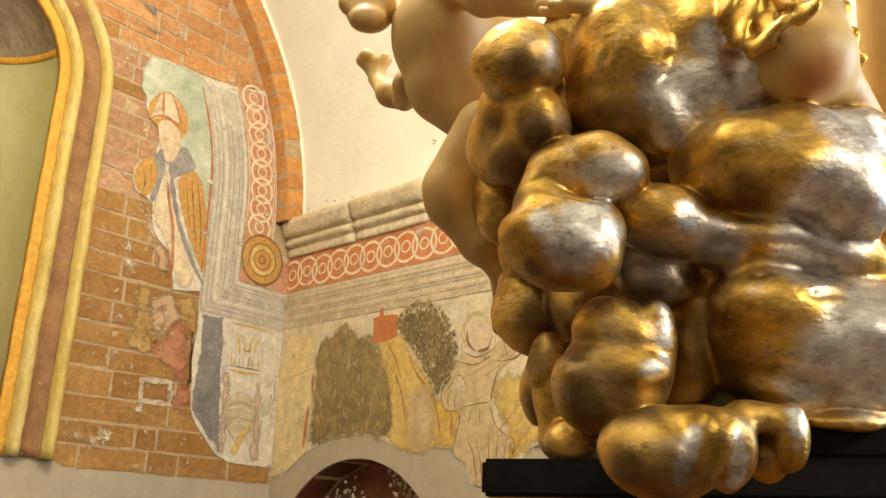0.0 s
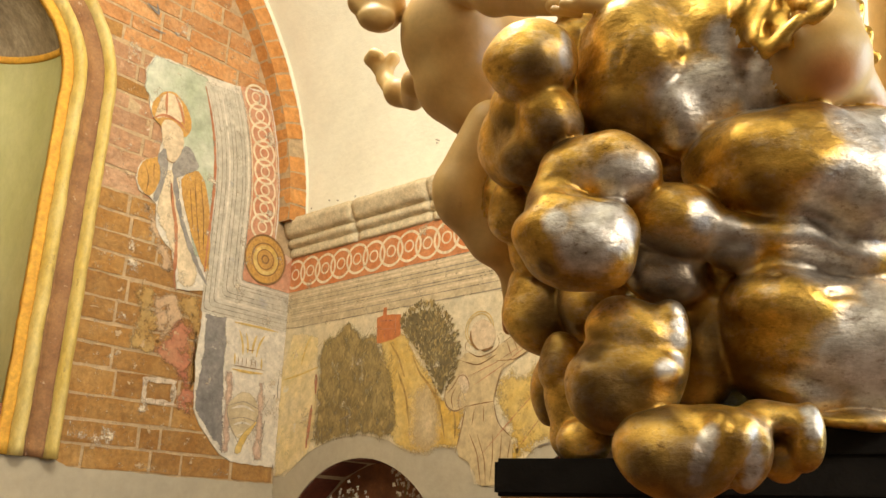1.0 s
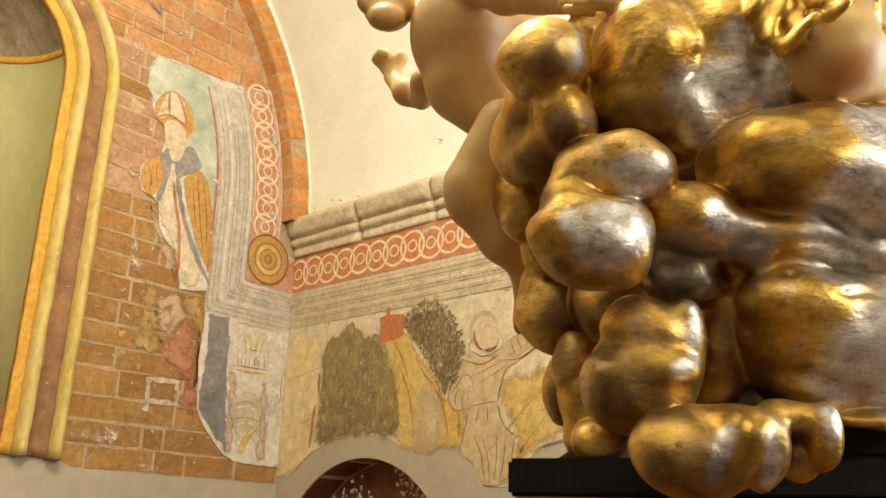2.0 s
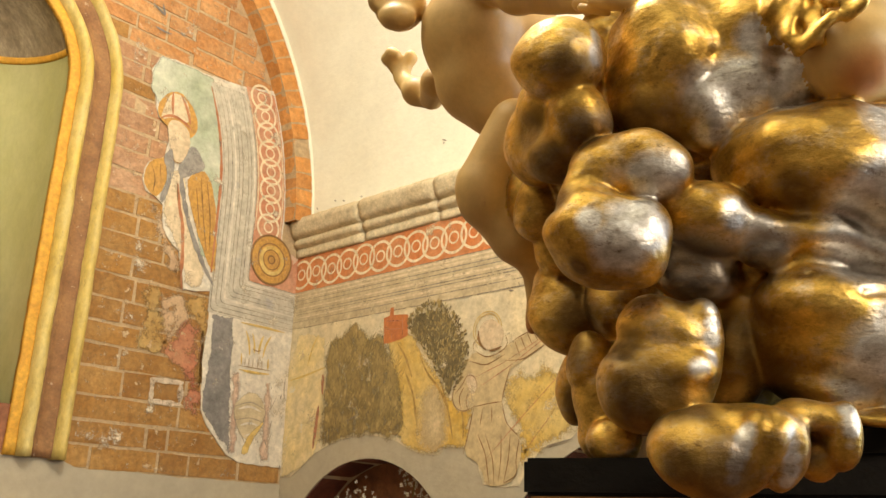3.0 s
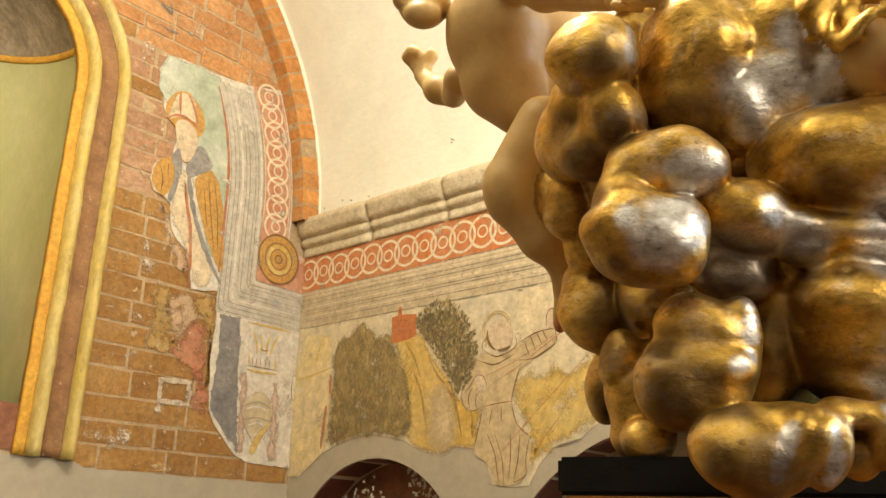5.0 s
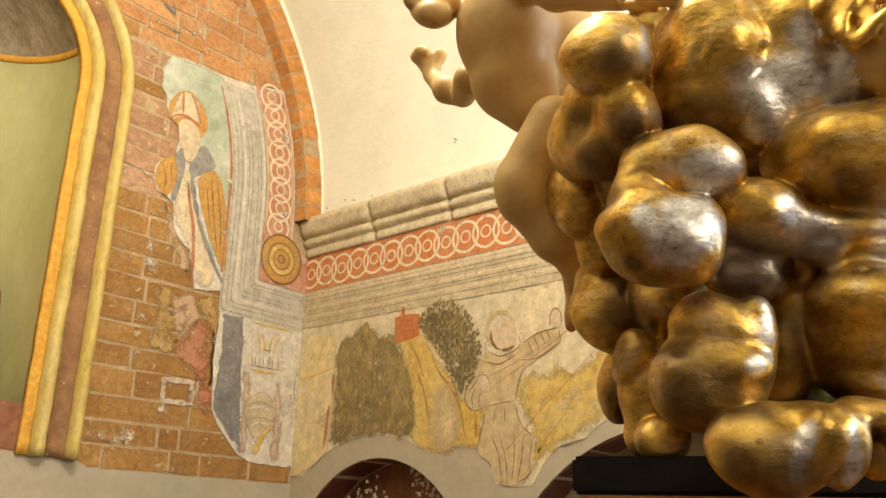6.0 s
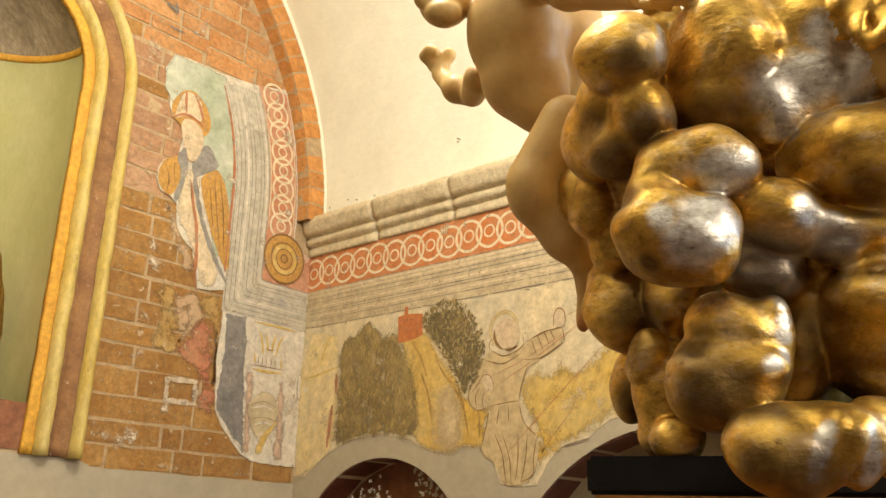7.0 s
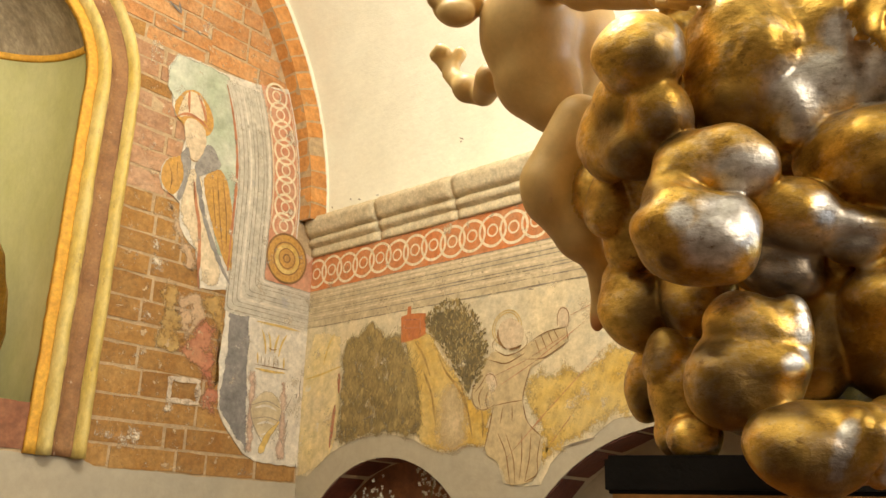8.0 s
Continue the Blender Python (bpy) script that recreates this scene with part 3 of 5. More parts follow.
paint("grey_frame", bent(0.985, 2.31, 25.5) + [(-0.003, 2.31), (-0.003, 2.46)] + bent(1.148, 2.46, 22.5)[::-1], on_left, 0.0069, GREY_PAINT, fresco, 0, 0.002)
paint("red_border", bent(1.145, 2.46, 24.5) + [(-0.003, 2.46), (-0.003, 2.60), (CX + 1.275, 2.62)] + bent(1.275, 2.62, 22.5)[::-1], on_left, 0.0073, PINK_PAINT, fresco, 0, 0.002)
lines = []
for r, z in ((0.992, 2.318), (1.012, 2.336), (1.030, 2.352), (1.062, 2.384), (1.078, 2.400), (1.104, 2.424), (1.118, 2.437), (1.142, 2.458)):
    lines.append(bent(r, z, 24.0) + [(-0.006, z)])
strokes("frame_line", lines, 0.0034, on_left, 0.0077, LINE_GREY, fresco)
strokes("frame_light", [bent(r, z, 24.0) + [(-0.006, z)] for r, z in ((1.045, 2.368), (1.132, 2.449))], 0.012, on_left, 0.0075, WHITE_PAINT, fresco)
strokes("inner_edge", [bent(0.980, 2.45, 24.5)], 0.014, on_left, 0.0078, WORN_MAROON, fresco)
strokes("border_edge", [bent(1.150, 2.66, 21.5), bent(1.268, 2.64, 20.5)], 0.007, on_left, 0.0079, CREAM_PAINT, fresco)


def chain(centres, big, small, wall, h, parent):
    for i, c in enumerate(centres):
        bm = bmesh.new()
        ring(bm, c, big - 0.0095, big, wall, h + 0.0004 * (i % 2))
        ring(bm, c, small - 0.0065, small, wall, h + 0.0008, 18)
        part("painted_ring", bm, RING_PAINT, parent, "cream interlaced ring")


cs, r = [], 1.209
for i in range(8):
    s = -0.055 + i * 0.0745
    cs.append((CX + r, SPRING + s) if s < 0 else (CX + r * math.cos(s / r), SPRING + r * math.sin(s / r)))
chain(cs, 0.054, 0.023, on_left, 0.0085, fresco)
bm = bmesh.new()
ring(bm, (-0.133, 2.563), 0.0, 0.098, on_left, 0.0091, 36)
part("roundel", bm, OCHRE_ROBE, fresco, "ochre painted roundel")
bm = bmesh.new()
for r0, r1 in ((0.090, 0.098), (0.060, 0.065), (0.036, 0.040), (0.012, 0.018)):
    ring(bm, (-0.133, 2.563), r0, r1, on_left, 0.0095, 32)
part("roundel_line", bm, LINE_HABIT, fresco)
bm = bmesh.new()
ring(bm, (-0.130, 2.560), 0.042, 0.058, on_left, 0.0094, 32)
part("roundel_light", bm, OCHRE, fresco)

# painted pilaster by the corner
paint("shadow_strip", [(-0.362, 2.305), (-0.276, 2.308), (-0.262, 2.1), (-0.236, 1.845), (-0.33, 1.935), (-0.365, 1.985), (-0.355, 2.15)], on_left, 0.0067, GREY_DARK, fresco, 0, 0.005, soft=0.018)
strokes("capital", [[(-0.215, 2.275), (-0.195, 2.235), (-0.19, 2.19)], [(-0.10, 2.275), (-0.125, 2.235), (-0.13, 2.19)], [(-0.185, 2.27), (-0.172, 2.24), (-0.17, 2.20)], [(-0.135, 2.27), (-0.148, 2.24), (-0.15, 2.20)], [(-0.225, 2.19), (-0.222, 2.15)], [(-0.105, 2.19), (-0.103, 2.15)], [(-0.23, 2.132), (-0.16, 2.13), (-0.095, 2.135)], [(-0.24, 2.30), (-0.12, 2.302), (-0.04, 2.30)]], 0.011, on_left, 0.0071, OCHRE, fresco)
strokes("capital_detail", [[(-0.208, 2.18), (-0.206, 2.15)], [(-0.19, 2.18), (-0.19, 2.15)], [(-0.172, 2.182), (-0.172, 2.15)], [(-0.15, 2.182), (-0.15, 2.15)], [(-0.132, 2.18), (-0.13, 2.15)], [(-0.235, 2.146), (-0.09, 2.148)], [(-0.18, 2.215), (-0.16, 2.205), (-0.14, 2.215)]], 0.004, on_left, 0.0071, LINE_BROWN, fresco)
paint("pink_edge", [(-0.252, 2.12), (-0.225, 2.12), (-0.215, 1.85), (-0.238, 1.85)], on_left, 0.0069, PINK_WASH, fresco, 0, 0.004, soft=0.02)
paint("pink_side", [(-0.105, 2.10), (-0.085, 2.10), (-0.07, 1.83), (-0.10, 1.83)], on_left, 0.0069, PINK_WASH, fresco, 0, 0.004, soft=0.02)
paint("vase", [(-0.20, 2.045), (-0.165, 2.062), (-0.125, 2.05), (-0.095, 2.01), (-0.10, 1.955), (-0.14, 1.905), (-0.165, 1.89), (-0.195, 1.905), (-0.228, 1.95), (-0.238, 2.0)], on_left, 0.0073, TAN_PAINT, fresco, 1, 0.003, soft=0.012)
strokes("vase_light", [[(-0.215, 1.995), (-0.165, 2.012), (-0.115, 1.995)], [(-0.20, 1.94), (-0.16, 1.955), (-0.12, 1.945)], [(-0.18, 1.905), (-0.15, 1.915)]], 0.010, on_left, 0.0077, WHITE_PAINT, fresco)
strokes("vase_outline", [[(-0.238, 2.0), (-0.165, 2.028), (-0.096, 2.005)], [(-0.225, 1.955), (-0.16, 1.972), (-0.103, 1.96)], [(-0.24, 2.01), (-0.225, 1.95), (-0.19, 1.90), (-0.165, 1.87), (-0.16, 1.84)], [(-0.095, 2.0), (-0.11, 1.94), (-0.14, 1.90), (-0.155, 1.87)], [(-0.09, 1.98), (-0.05, 2.06)], [(-0.06, 1.93), (-0.085, 1.86)]], 0.004, on_left, 0.0079, LINE_GREY, fresco)
paint("flake", [(-0.19, 1.845), (-0.17, 1.90), (-0.12, 1.95), (-0.10, 1.965), (-0.115, 1.93), (-0.15, 1.885), (-0.165, 1.84)], on_left, 0.0083, OCHRE, fresco, 1, 0.004)
strokes("plaster_chip", [[(-0.018, 2.13), (-0.022, 2.09), (-0.015, 2.05)], [(-0.03, 2.07), (-0.035, 2.05)], [(-0.075, 1.93), (-0.065, 1.97)], [(-0.09, 1.90), (-0.08, 1.88)], [(-0.012, 1.82), (-0.014, 1.80)]], 0.008, on_left, 0.0081, LINE_GREY, fresco)

# the standing figure as plain patches of colour
paint("halo", [(-0.672, 2.948), (-0.681, 2.985), (-0.665, 3.022), (-0.635, 3.061), (-0.59, 3.071), (-0.538, 3.031), (-0.510, 2.978), (-0.524, 2.915), (-0.58, 2.90), (-0.63, 2.92)], on_left, 0.0069, OCHRE_ROBE, fresco, 2, 0.001)
paint("mitre", [(-0.664, 2.937), (-0.656, 2.997), (-0.635, 3.055), (-0.592, 3.062), (-0.557, 3.032), (-0.541, 2.965), (-0.61, 2.968)], on_left, 0.0073, CREAM_PAINT, fresco, 1, 0.001)
strokes("mitre_band", [[(-0.668, 2.938), (-0.645, 2.962), (-0.61, 2.972), (-0.57, 2.965), (-0.535, 2.945)], [(-0.628, 3.058), (-0.625, 3.01), (-0.618, 2.975)], [(-0.595, 3.06), (-0.565, 3.02), (-0.545, 2.965)]], 0.015, on_left, 0.0077, WORN_MAROON, fresco)
paint("face", [(-0.635, 2.945), (-0.60, 2.962), (-0.545, 2.945), (-0.535, 2.89), (-0.535, 2.85), (-0.565, 2.80), (-0.59, 2.80), (-0.61, 2.84), (-0.625, 2.89)], on_left, 0.0075, PALE_FLESH, fresco, 2, 0.001)
paint("mantle", [(-0.529, 2.767), (-0.471, 2.817), (-0.435, 2.785), (-0.415, 2.74), (-0.394, 2.657), (-0.376, 2.526), (-0.374, 2.435), (-0.429, 2.512), (-0.492, 2.635), (-0.527, 2.725)], on_left, 0.0075, OCHRE_ROBE, fresco, 1, 0.002)
paint("sleeve", [(-0.62, 2.815), (-0.66, 2.79), (-0.685, 2.765), (-0.701, 2.717), (-0.682, 2.674), (-0.645, 2.655), (-0.622, 2.672), (-0.608, 2.73), (-0.612, 2.778)], on_left, 0.0075, OCHRE_ROBE, fresco, 1, 0.004)
paint("under_robe", [(-0.605, 2.76), (-0.54, 2.79), (-0.52, 2.62), (-0.46, 2.54), (-0.40, 2.40), (-0.49, 2.37), (-0.51, 2.46), (-0.55, 2.53), (-0.60, 2.59), (-0.608, 2.66)], on_left, 0.0071, CREAM_PAINT, fresco, 1, 0.004, soft=0.02)
paint("collar", [(-0.573, 2.794), (-0.545, 2.835), (-0.536, 2.885), (-0.509, 2.887), (-0.48, 2.855), (-0.458, 2.822), (-0.505, 2.785), (-0.537, 2.76), (-0.56, 2.75)], on_left, 0.0079, BLUE_GREY, fresco, 1, 0.002)
paint("lapel", [(-0.607, 2.855), (-0.637, 2.805), (-0.615, 2.771), (-0.61, 2.714), (-0.629, 2.651), (-0.608, 2.641), (-0.593, 2.712), (-0.584, 2.786), (-0.592, 2.82)], on_left, 0.0082, BLUE_GREY, fresco, 1, 0.002)
strokes("grey_hem", [[(-0.56, 2.79), (-0.548, 2.725), (-0.512, 2.62), (-0.47, 2.54), (-0.433, 2.48), (-0.374, 2.405)]], 0.026, on_left, 0.0081, BLUE_GREY, fresco)
strokes("staff", [[(-0.564, 2.73), (-0.548, 2.651), (-0.526, 2.592), (-0.512, 2.49), (-0.507, 2.395), (-0.497, 2.36)]], 0.016, on_left, 0.0081, WORN_MAROON, fresco)
strokes("fold_line", [[(-0.475, 2.78), (-0.45, 2.65), (-0.42, 2.52)], [(-0.45, 2.78), (-0.42, 2.65), (-0.405, 2.52)], [(-0.67, 2.76), (-0.65, 2.72), (-0.655, 2.67)], [(-0.64, 2.78), (-0.635, 2.73)], [(-0.49, 2.74), (-0.46, 2.60)], [(-0.57, 2.74), (-0.555, 2.66)], [(-0.60, 2.815), (-0.58, 2.798), (-0.56, 2.81)]], 0.005, on_left, 0.0085, LINE_BROWN, fresco)

# faded remains of the lower figure over the bare bricks
remains = thing("fresco_remains", "faded red and cream paint remains on bare bricks", "fresco")
for nm, pts, mt in (("cream_trace", [(-0.575, 2.326), (-0.50, 2.361), (-0.46, 2.304), (-0.474, 2.255), (-0.514, 2.174), (-0.553, 2.203)], WORN_CREAM), ("pale_trace", [(-0.66, 2.64), (-0.60, 2.60), (-0.575, 2.53), (-0.53, 2.49), (-0.51, 2.40), (-0.56, 2.44), (-0.62, 2.54)], WORN_CREAM), ("red_trace", [(-0.474, 2.255), (-0.41, 2.249), (-0.395, 2.177), (-0.411, 2.102), (-0.371, 2.008), (-0.372, 1.94), (-0.43, 1.962), (-0.44, 2.088), (-0.496, 2.124), (-0.546, 2.124), (-0.542, 2.165), (-0.504, 2.176)], WORN_RED), ("ochre_trace", [(-0.478, 2.356), (-0.385, 2.355), (-0.379, 2.18), (-0.375, 2.043), (-0.395, 2.07), (-0.40, 2.252), (-0.458, 2.29)], WORN_OCHRE), ("ochre_corner", [(-0.64, 2.36), (-0.58, 2.35), (-0.57, 2.26), (-0.63, 2.28)], WORN_OCHRE), ("brown_trace", [(-0.63, 2.26), (-0.56, 2.27), (-0.545, 2.17), (-0.56, 2.13), (-0.64, 2.14)], WORN_OCHRE)):
    level = 0.0042 if nm != "red_trace" else 0.0046
    paint(nm, pts, on_left, level + 0.0002 * len(remains.children), mt, remains, 2, 0.006, soft=0.03)
strokes("paint_fleck", [[(-0.752, 3.36), (-0.725, 3.345), (-0.70, 3.335)], [(-0.715, 3.375), (-0.70, 3.335)], [(-0.73, 3.275), (-0.69, 3.27), (-0.665, 3.276)], [(-0.63, 3.30), (-0.615, 3.29)]], 0.010, on_left, 0.0078, GREY_DARK, remains, "grey-blue paint flecks")
strokes("white_square", [[(-0.572, 2.046), (-0.445, 2.052)], [(-0.568, 1.978), (-0.445, 1.980)], [(-0.562, 2.05), (-0.560, 1.976)], [(-0.455, 2.052), (-0.452, 1.974)]], 0.026, on_left, 0.0058, WORN_WHITE, remains, "white plaster test square")

# right wall: frieze, painted mouldings and landscape
mural = thing("mural", "faded fresco landscape with friar, trees and interlaced red frieze", "fresco")
END = -3.25
paint("fresco_ground", [(-0.002, 2.605), (-0.002, 1.78), (-0.06, 1.775), (-0.10, 1.80), (-0.17, 1.85), (-0.28, 1.893), (-0.43, 1.907), (-0.55, 1.885), (-0.66, 1.838), (-0.72, 1.832), (-0.78, 1.852), (-0.86, 1.842), (-0.905, 1.805), (-0.925, 1.735), (-1.0, 1.725), (-1.06, 1.73), (-1.09, 1.785), (-1.14, 1.832), (-1.23, 1.852), (-1.30, 1.90), (-1.5, 1.92), (-2.0, 1.9), (END, 1.9), (END, 2.605)], on_right, 0.003, FRESCO, mural, 0, 0.003, "cream fresco plaster", 0.002)
paint("red_frieze", [(-0.002, 2.605), (-0.002, 2.461), (END, 2.461), (END, 2.605)], on_right, 0.0052, RED_PAINT, mural, 0, 0.001, soft=0.004)
paint("painted_moulding", [(-0.002, 2.461), (-0.002, 2.318), (-1.2, 2.318), (END, 2.318), (END, 2.461)], on_right, 0.0053, TAN_PAINT, mural, 0, 0.003, soft=0.006)
strokes("moulding_light", [[(-0.004, z), (-1.6, z), (END, z)] for z in (2.452, 2.438, 2.396, 2.360)], 0.011, on_right, 0.0057, CREAM_PAINT, mural)
strokes("moulding_line", [[(-0.004, z), (-1.6, z), (END, z)] for z in (2.461, 2.427, 2.412, 2.382, 2.372, 2.345, 2.319)], 0.0045, on_right, 0.0061, LINE_GREY, mural)
chain([(-0.035 - i * 0.0845, 2.530 + 0.003 * math.sin(i * 2.1)) for i in range(34)], 0.058, 0.023, on_right, 0.0062, mural)
# painted corner column
paint("yellow_column", [(-0.002, 2.30), (-0.19, 2.275), (-0.205, 2.21), (-0.20, 2.15), (-0.215, 2.12), (-0.205, 1.90), (-0.19, 1.86), (-0.12, 1.81), (-0.05, 1.78), (-0.002, 1.78)], on_right, 0.0056, make_mat("pale_yellow_paint", (0.78, 0.60, 0.28), (0.72, 0.57, 0.33), 6, 60, 0.9, 0.12, dark=0.2, spots=(0.62, 0.55, 0.42), spot_at=0.62, cover=(2.2, 0.12)), mural, 1, 0.004, soft=0.02)
strokes("column_line", [[(-0.02, 2.125), (-0.10, 2.135), (-0.205, 2.155)], [(-0.16, 2.28), (-0.13, 2.24), (-0.11, 2.17)]], 0.010, on_right, 0.0064, OCHRE, mural)
strokes("column_edge", [[(-0.195, 2.13), (-0.20, 2.06)], [(-0.185, 2.02), (-0.17, 1.87)]], 0.020, on_right, 0.0060, WORN_RED, mural)
# landscape
paint("big_tree", [(-0.21, 2.22), (-0.24, 2.265), (-0.30, 2.25), (-0.33, 2.305), (-0.37, 2.29), (-0.42, 2.23), (-0.49, 2.24), (-0.52, 2.18), (-0.58, 2.12), (-0.64, 2.02), (-0.66, 1.95), (-0.60, 1.90), (-0.56, 1.885), (-0.43, 1.907), (-0.30, 1.90), (-0.19, 1.86), (-0.215, 2.0)], on_right, 0.0056, FOLIAGE, mural, 1, 0.008, soft=0.03)
paint("hill", [(-0.505, 2.222), (-0.56, 2.235), (-0.63, 2.225), (-0.665, 2.15), (-0.70, 2.115), (-0.76, 2.045), (-0.80, 1.98), (-0.84, 2.05), (-0.88, 2.0), (-0.87, 1.88), (-0.86, 1.845), (-0.78, 1.852), (-0.72, 1.832), (-0.66, 1.84), (-0.57, 1.885), (-0.60, 1.95), (-0.56, 2.10)], on_right, 0.0060, OCHRE, mural, 1, 0.005, soft=0.03)
paint("pale_rock", [(-0.70, 2.02), (-0.735, 2.04), (-0.77, 1.97), (-0.775, 1.88), (-0.74, 1.84), (-0.69, 1.86), (-0.675, 1.93)], on_right, 0.0064, LIGHT_WASH, mural, 2, 0.004, soft=0.05)
strokes("hill_shade", [[(-0.66, 2.15), (-0.70, 2.08), (-0.735, 2.05), (-0.77, 2.0), (-0.80, 1.93)], [(-0.60, 2.10), (-0.64, 2.02), (-0.66, 1.92)], [(-0.76, 2.04), (-0.79, 1.96), (-0.81, 1.87)], [(-0.83, 2.0), (-0.85, 1.93), (-0.85, 1.87)], [(-0.56, 2.20), (-0.60, 2.15), (-0.63, 2.08)]], 0.010, on_right, 0.0066, make_mat("hill_shade_paint", (0.46, 0.27, 0.07), (0.52, 0.33, 0.10), 9, 60, 0.9, 0.1, cover=(3.0, 0.10), fade=0.30), mural)
paint("tower", [(-0.492, 2.295), (-0.520, 2.300), (-0.522, 2.328), (-0.533, 2.328), (-0.535, 2.30), (-0.60, 2.292), (-0.602, 2.225), (-0.57, 2.215), (-0.497, 2.208)], on_right, 0.0066, make_mat("tower_red_paint", (0.56, 0.19, 0.05), (0.50, 0.16, 0.05), 12, 70, 0.9, 0.1, dark=0.2), mural, 0, 0.002)
strokes("tower_line", [[(-0.50, 2.285), (-0.575, 2.278)], [(-0.578, 2.292), (-0.58, 2.222)], [(-0.51, 2.255), (-0.57, 2.25)], [(-0.53, 2.24), (-0.53, 2.22)]], 0.005, on_right, 0.0072, WORN_RED, mural)
paint("small_tree", [(-0.62, 2.265), (-0.66, 2.29), (-0.70, 2.30), (-0.76, 2.285), (-0.79, 2.25), (-0.83, 2.20), (-0.85, 2.13), (-0.83, 2.08), (-0.80, 2.03), (-0.785, 2.0), (-0.76, 2.06), (-0.71, 2.15), (-0.64, 2.22)], on_right, 0.0068, FOLIAGE_DARK, mural, 1, 0.010, soft=0.015)
crown = rounded([(-0.60, 2.27), (-0.65, 2.31), (-0.70, 2.325), (-0.76, 2.31), (-0.80, 2.27), (-0.84, 2.22), (-0.872, 2.13), (-0.85, 2.075), (-0.79, 2.00), (-0.75, 2.07), (-0.70, 2.15), (-0.63, 2.21)], 1)


def inside(p, ring_of):
    hit = False
    for a, b in zip(ring_of, ring_of[1:] + ring_of[:1]):
        if (a[1] > p[1]) != (b[1] > p[1]) and p[0] < (b[0] - a[0]) * (p[1] - a[1]) / (b[1] - a[1]) + a[0]:
            hit = not hit
    return hit


random.seed(11)
tones = [[], [], []]
while sum(map(len, tones)) < 760:
    p = (random.uniform(-0.89, -0.59), random.uniform(1.99, 2.33))
    if inside(p, crown):
        a = math.atan2(p[1] - 2.02, p[0] + 0.80) + random.uniform(-0.9, 0.9)
        tones[random.choice((0, 0, 1, 1, 2))].append([p, (p[0] + 0.008 * math.cos(a), p[1] + 0.008 * math.sin(a)), (p[0] + 0.015 * math.cos(a + 0.25), p[1] + 0.015 * math.sin(a + 0.25))])
strokes("dark_foliage", tones[0], 0.008, on_right, 0.0073, FOLIAGE_DARK, mural)
strokes("mid_foliage", tones[1], 0.0075, on_right, 0.0083, FOLIAGE, mural)
strokes("light_foliage", tones[2], 0.005, on_right, 0.0091, make_mat("olive_leaf_paint", (0.40, 0.31, 0.13), (0.48, 0.38, 0.18), 20, 80, 0.9, 0.1, dark=0.2), mural)
hatch = []
for _ in range(420):
    y, z = random.uniform(-0.60, -0.22), random.uniform(1.92, 2.26)
    if z < 2.30 - max(0, -0.40 - y) * 0.75:
        hatch.append([(y, z), (y + random.uniform(-0.025, 0.025), z - random.uniform(0.01, 0.03))])
strokes("tree_hatching", hatch[::2], 0.003, on_right, 0.0062, FOLIAGE_DARK, mural)
strokes("tree_light", hatch[1::2], 0.0035, on_right, 0.0063, make_mat("tree_light_paint", (0.40, 0.28, 0.09), (0.46, 0.33, 0.12), 14, 80, 0.9, 0.1, cover=(3.0, 0.3), strength=0.6), mural)
paint("far_hill", [(-1.0, 1.99), (-1.03, 2.04), (-1.06, 2.055), (-1.10, 2.03), (-1.16, 2.06), (-1.20, 2.03), (-1.26, 2.07), (-1.31, 2.10), (-1.5, 2.12), (-1.8, 2.05), (-1.8, 1.95), (-1.4, 1.93), (-1.28, 1.90), (-1.20, 1.86), (-1.12, 1.83), (-1.05, 1.78), (-1.07, 1.88)], on_right, 0.0056, make_mat("hill_yellow_paint", (0.62, 0.39, 0.07), (0.66, 0.47, 0.16), 7, 60, 0.9, 0.1, dark=0.2, spots=(0.40, 0.36, 0.20), spot_at=0.64, cover=(2.2, 0.12), fade=0.12), mural, 1, 0.006, soft=0.05)
# the kneeling figure as plain shapes
paint("habit", [(-0.888, 2.137), (-0.936, 2.112), (-0.995, 2.125), (-1.024, 2.146), (-1.109, 2.174), (-1.153, 2.173), (-1.161, 2.134), (-1.075, 2.088), (-1.024, 2.065), (-1.006, 2.015), (-0.995, 1.973), (-1.006, 1.912), (-1.061, 1.864), (-1.069, 1.828), (-1.055, 1.767), (-1.022, 1.733), (-0.938, 1.727), (-0.921, 1.789), (-0.849, 1.828), (-0.878, 1.911), (-0.896, 1.962), (-0.841, 1.949), (-0.804, 1.975), (-0.803, 2.017), (-0.840, 2.068), (-0.864, 2.110)], on_right, 0.0070, make_mat("habit_tan_paint", (0.60, 0.45, 0.235), (0.55, 0.41, 0.215), 9, 60, 0.9, 0.1, dark=0.15, cover=(1.6, 0.05)), mural, 1, 0.002)
bm = bmesh.new()
ring(bm, (-0.939, 2.201), 0.046, 0.049, on_right, 0.0068, 30)
ring(bm, (-0.939, 2.201), 0.054, 0.057, on_right, 0.0068, 30)
part("halo", bm, OCHRE, mural)
paint("head", [(-0.902, 2.171), (-0.909, 2.220), (-0.954, 2.234), (-0.995, 2.208), (-1.009, 2.172), (-0.986, 2.136), (-0.942, 2.134), (-0.912, 2.150)], on_right, 0.0078, PALE_FLESH, mural, 2, 0.0)
paint("raised_hand", [(-1.123, 2.182), (-1.121, 2.213), (-1.134, 2.242), (-1.160, 2.236), (-1.168, 2.204), (-1.159, 2.172)], on_right, 0.0078, PALE_FLESH, mural, 1, 0.001)
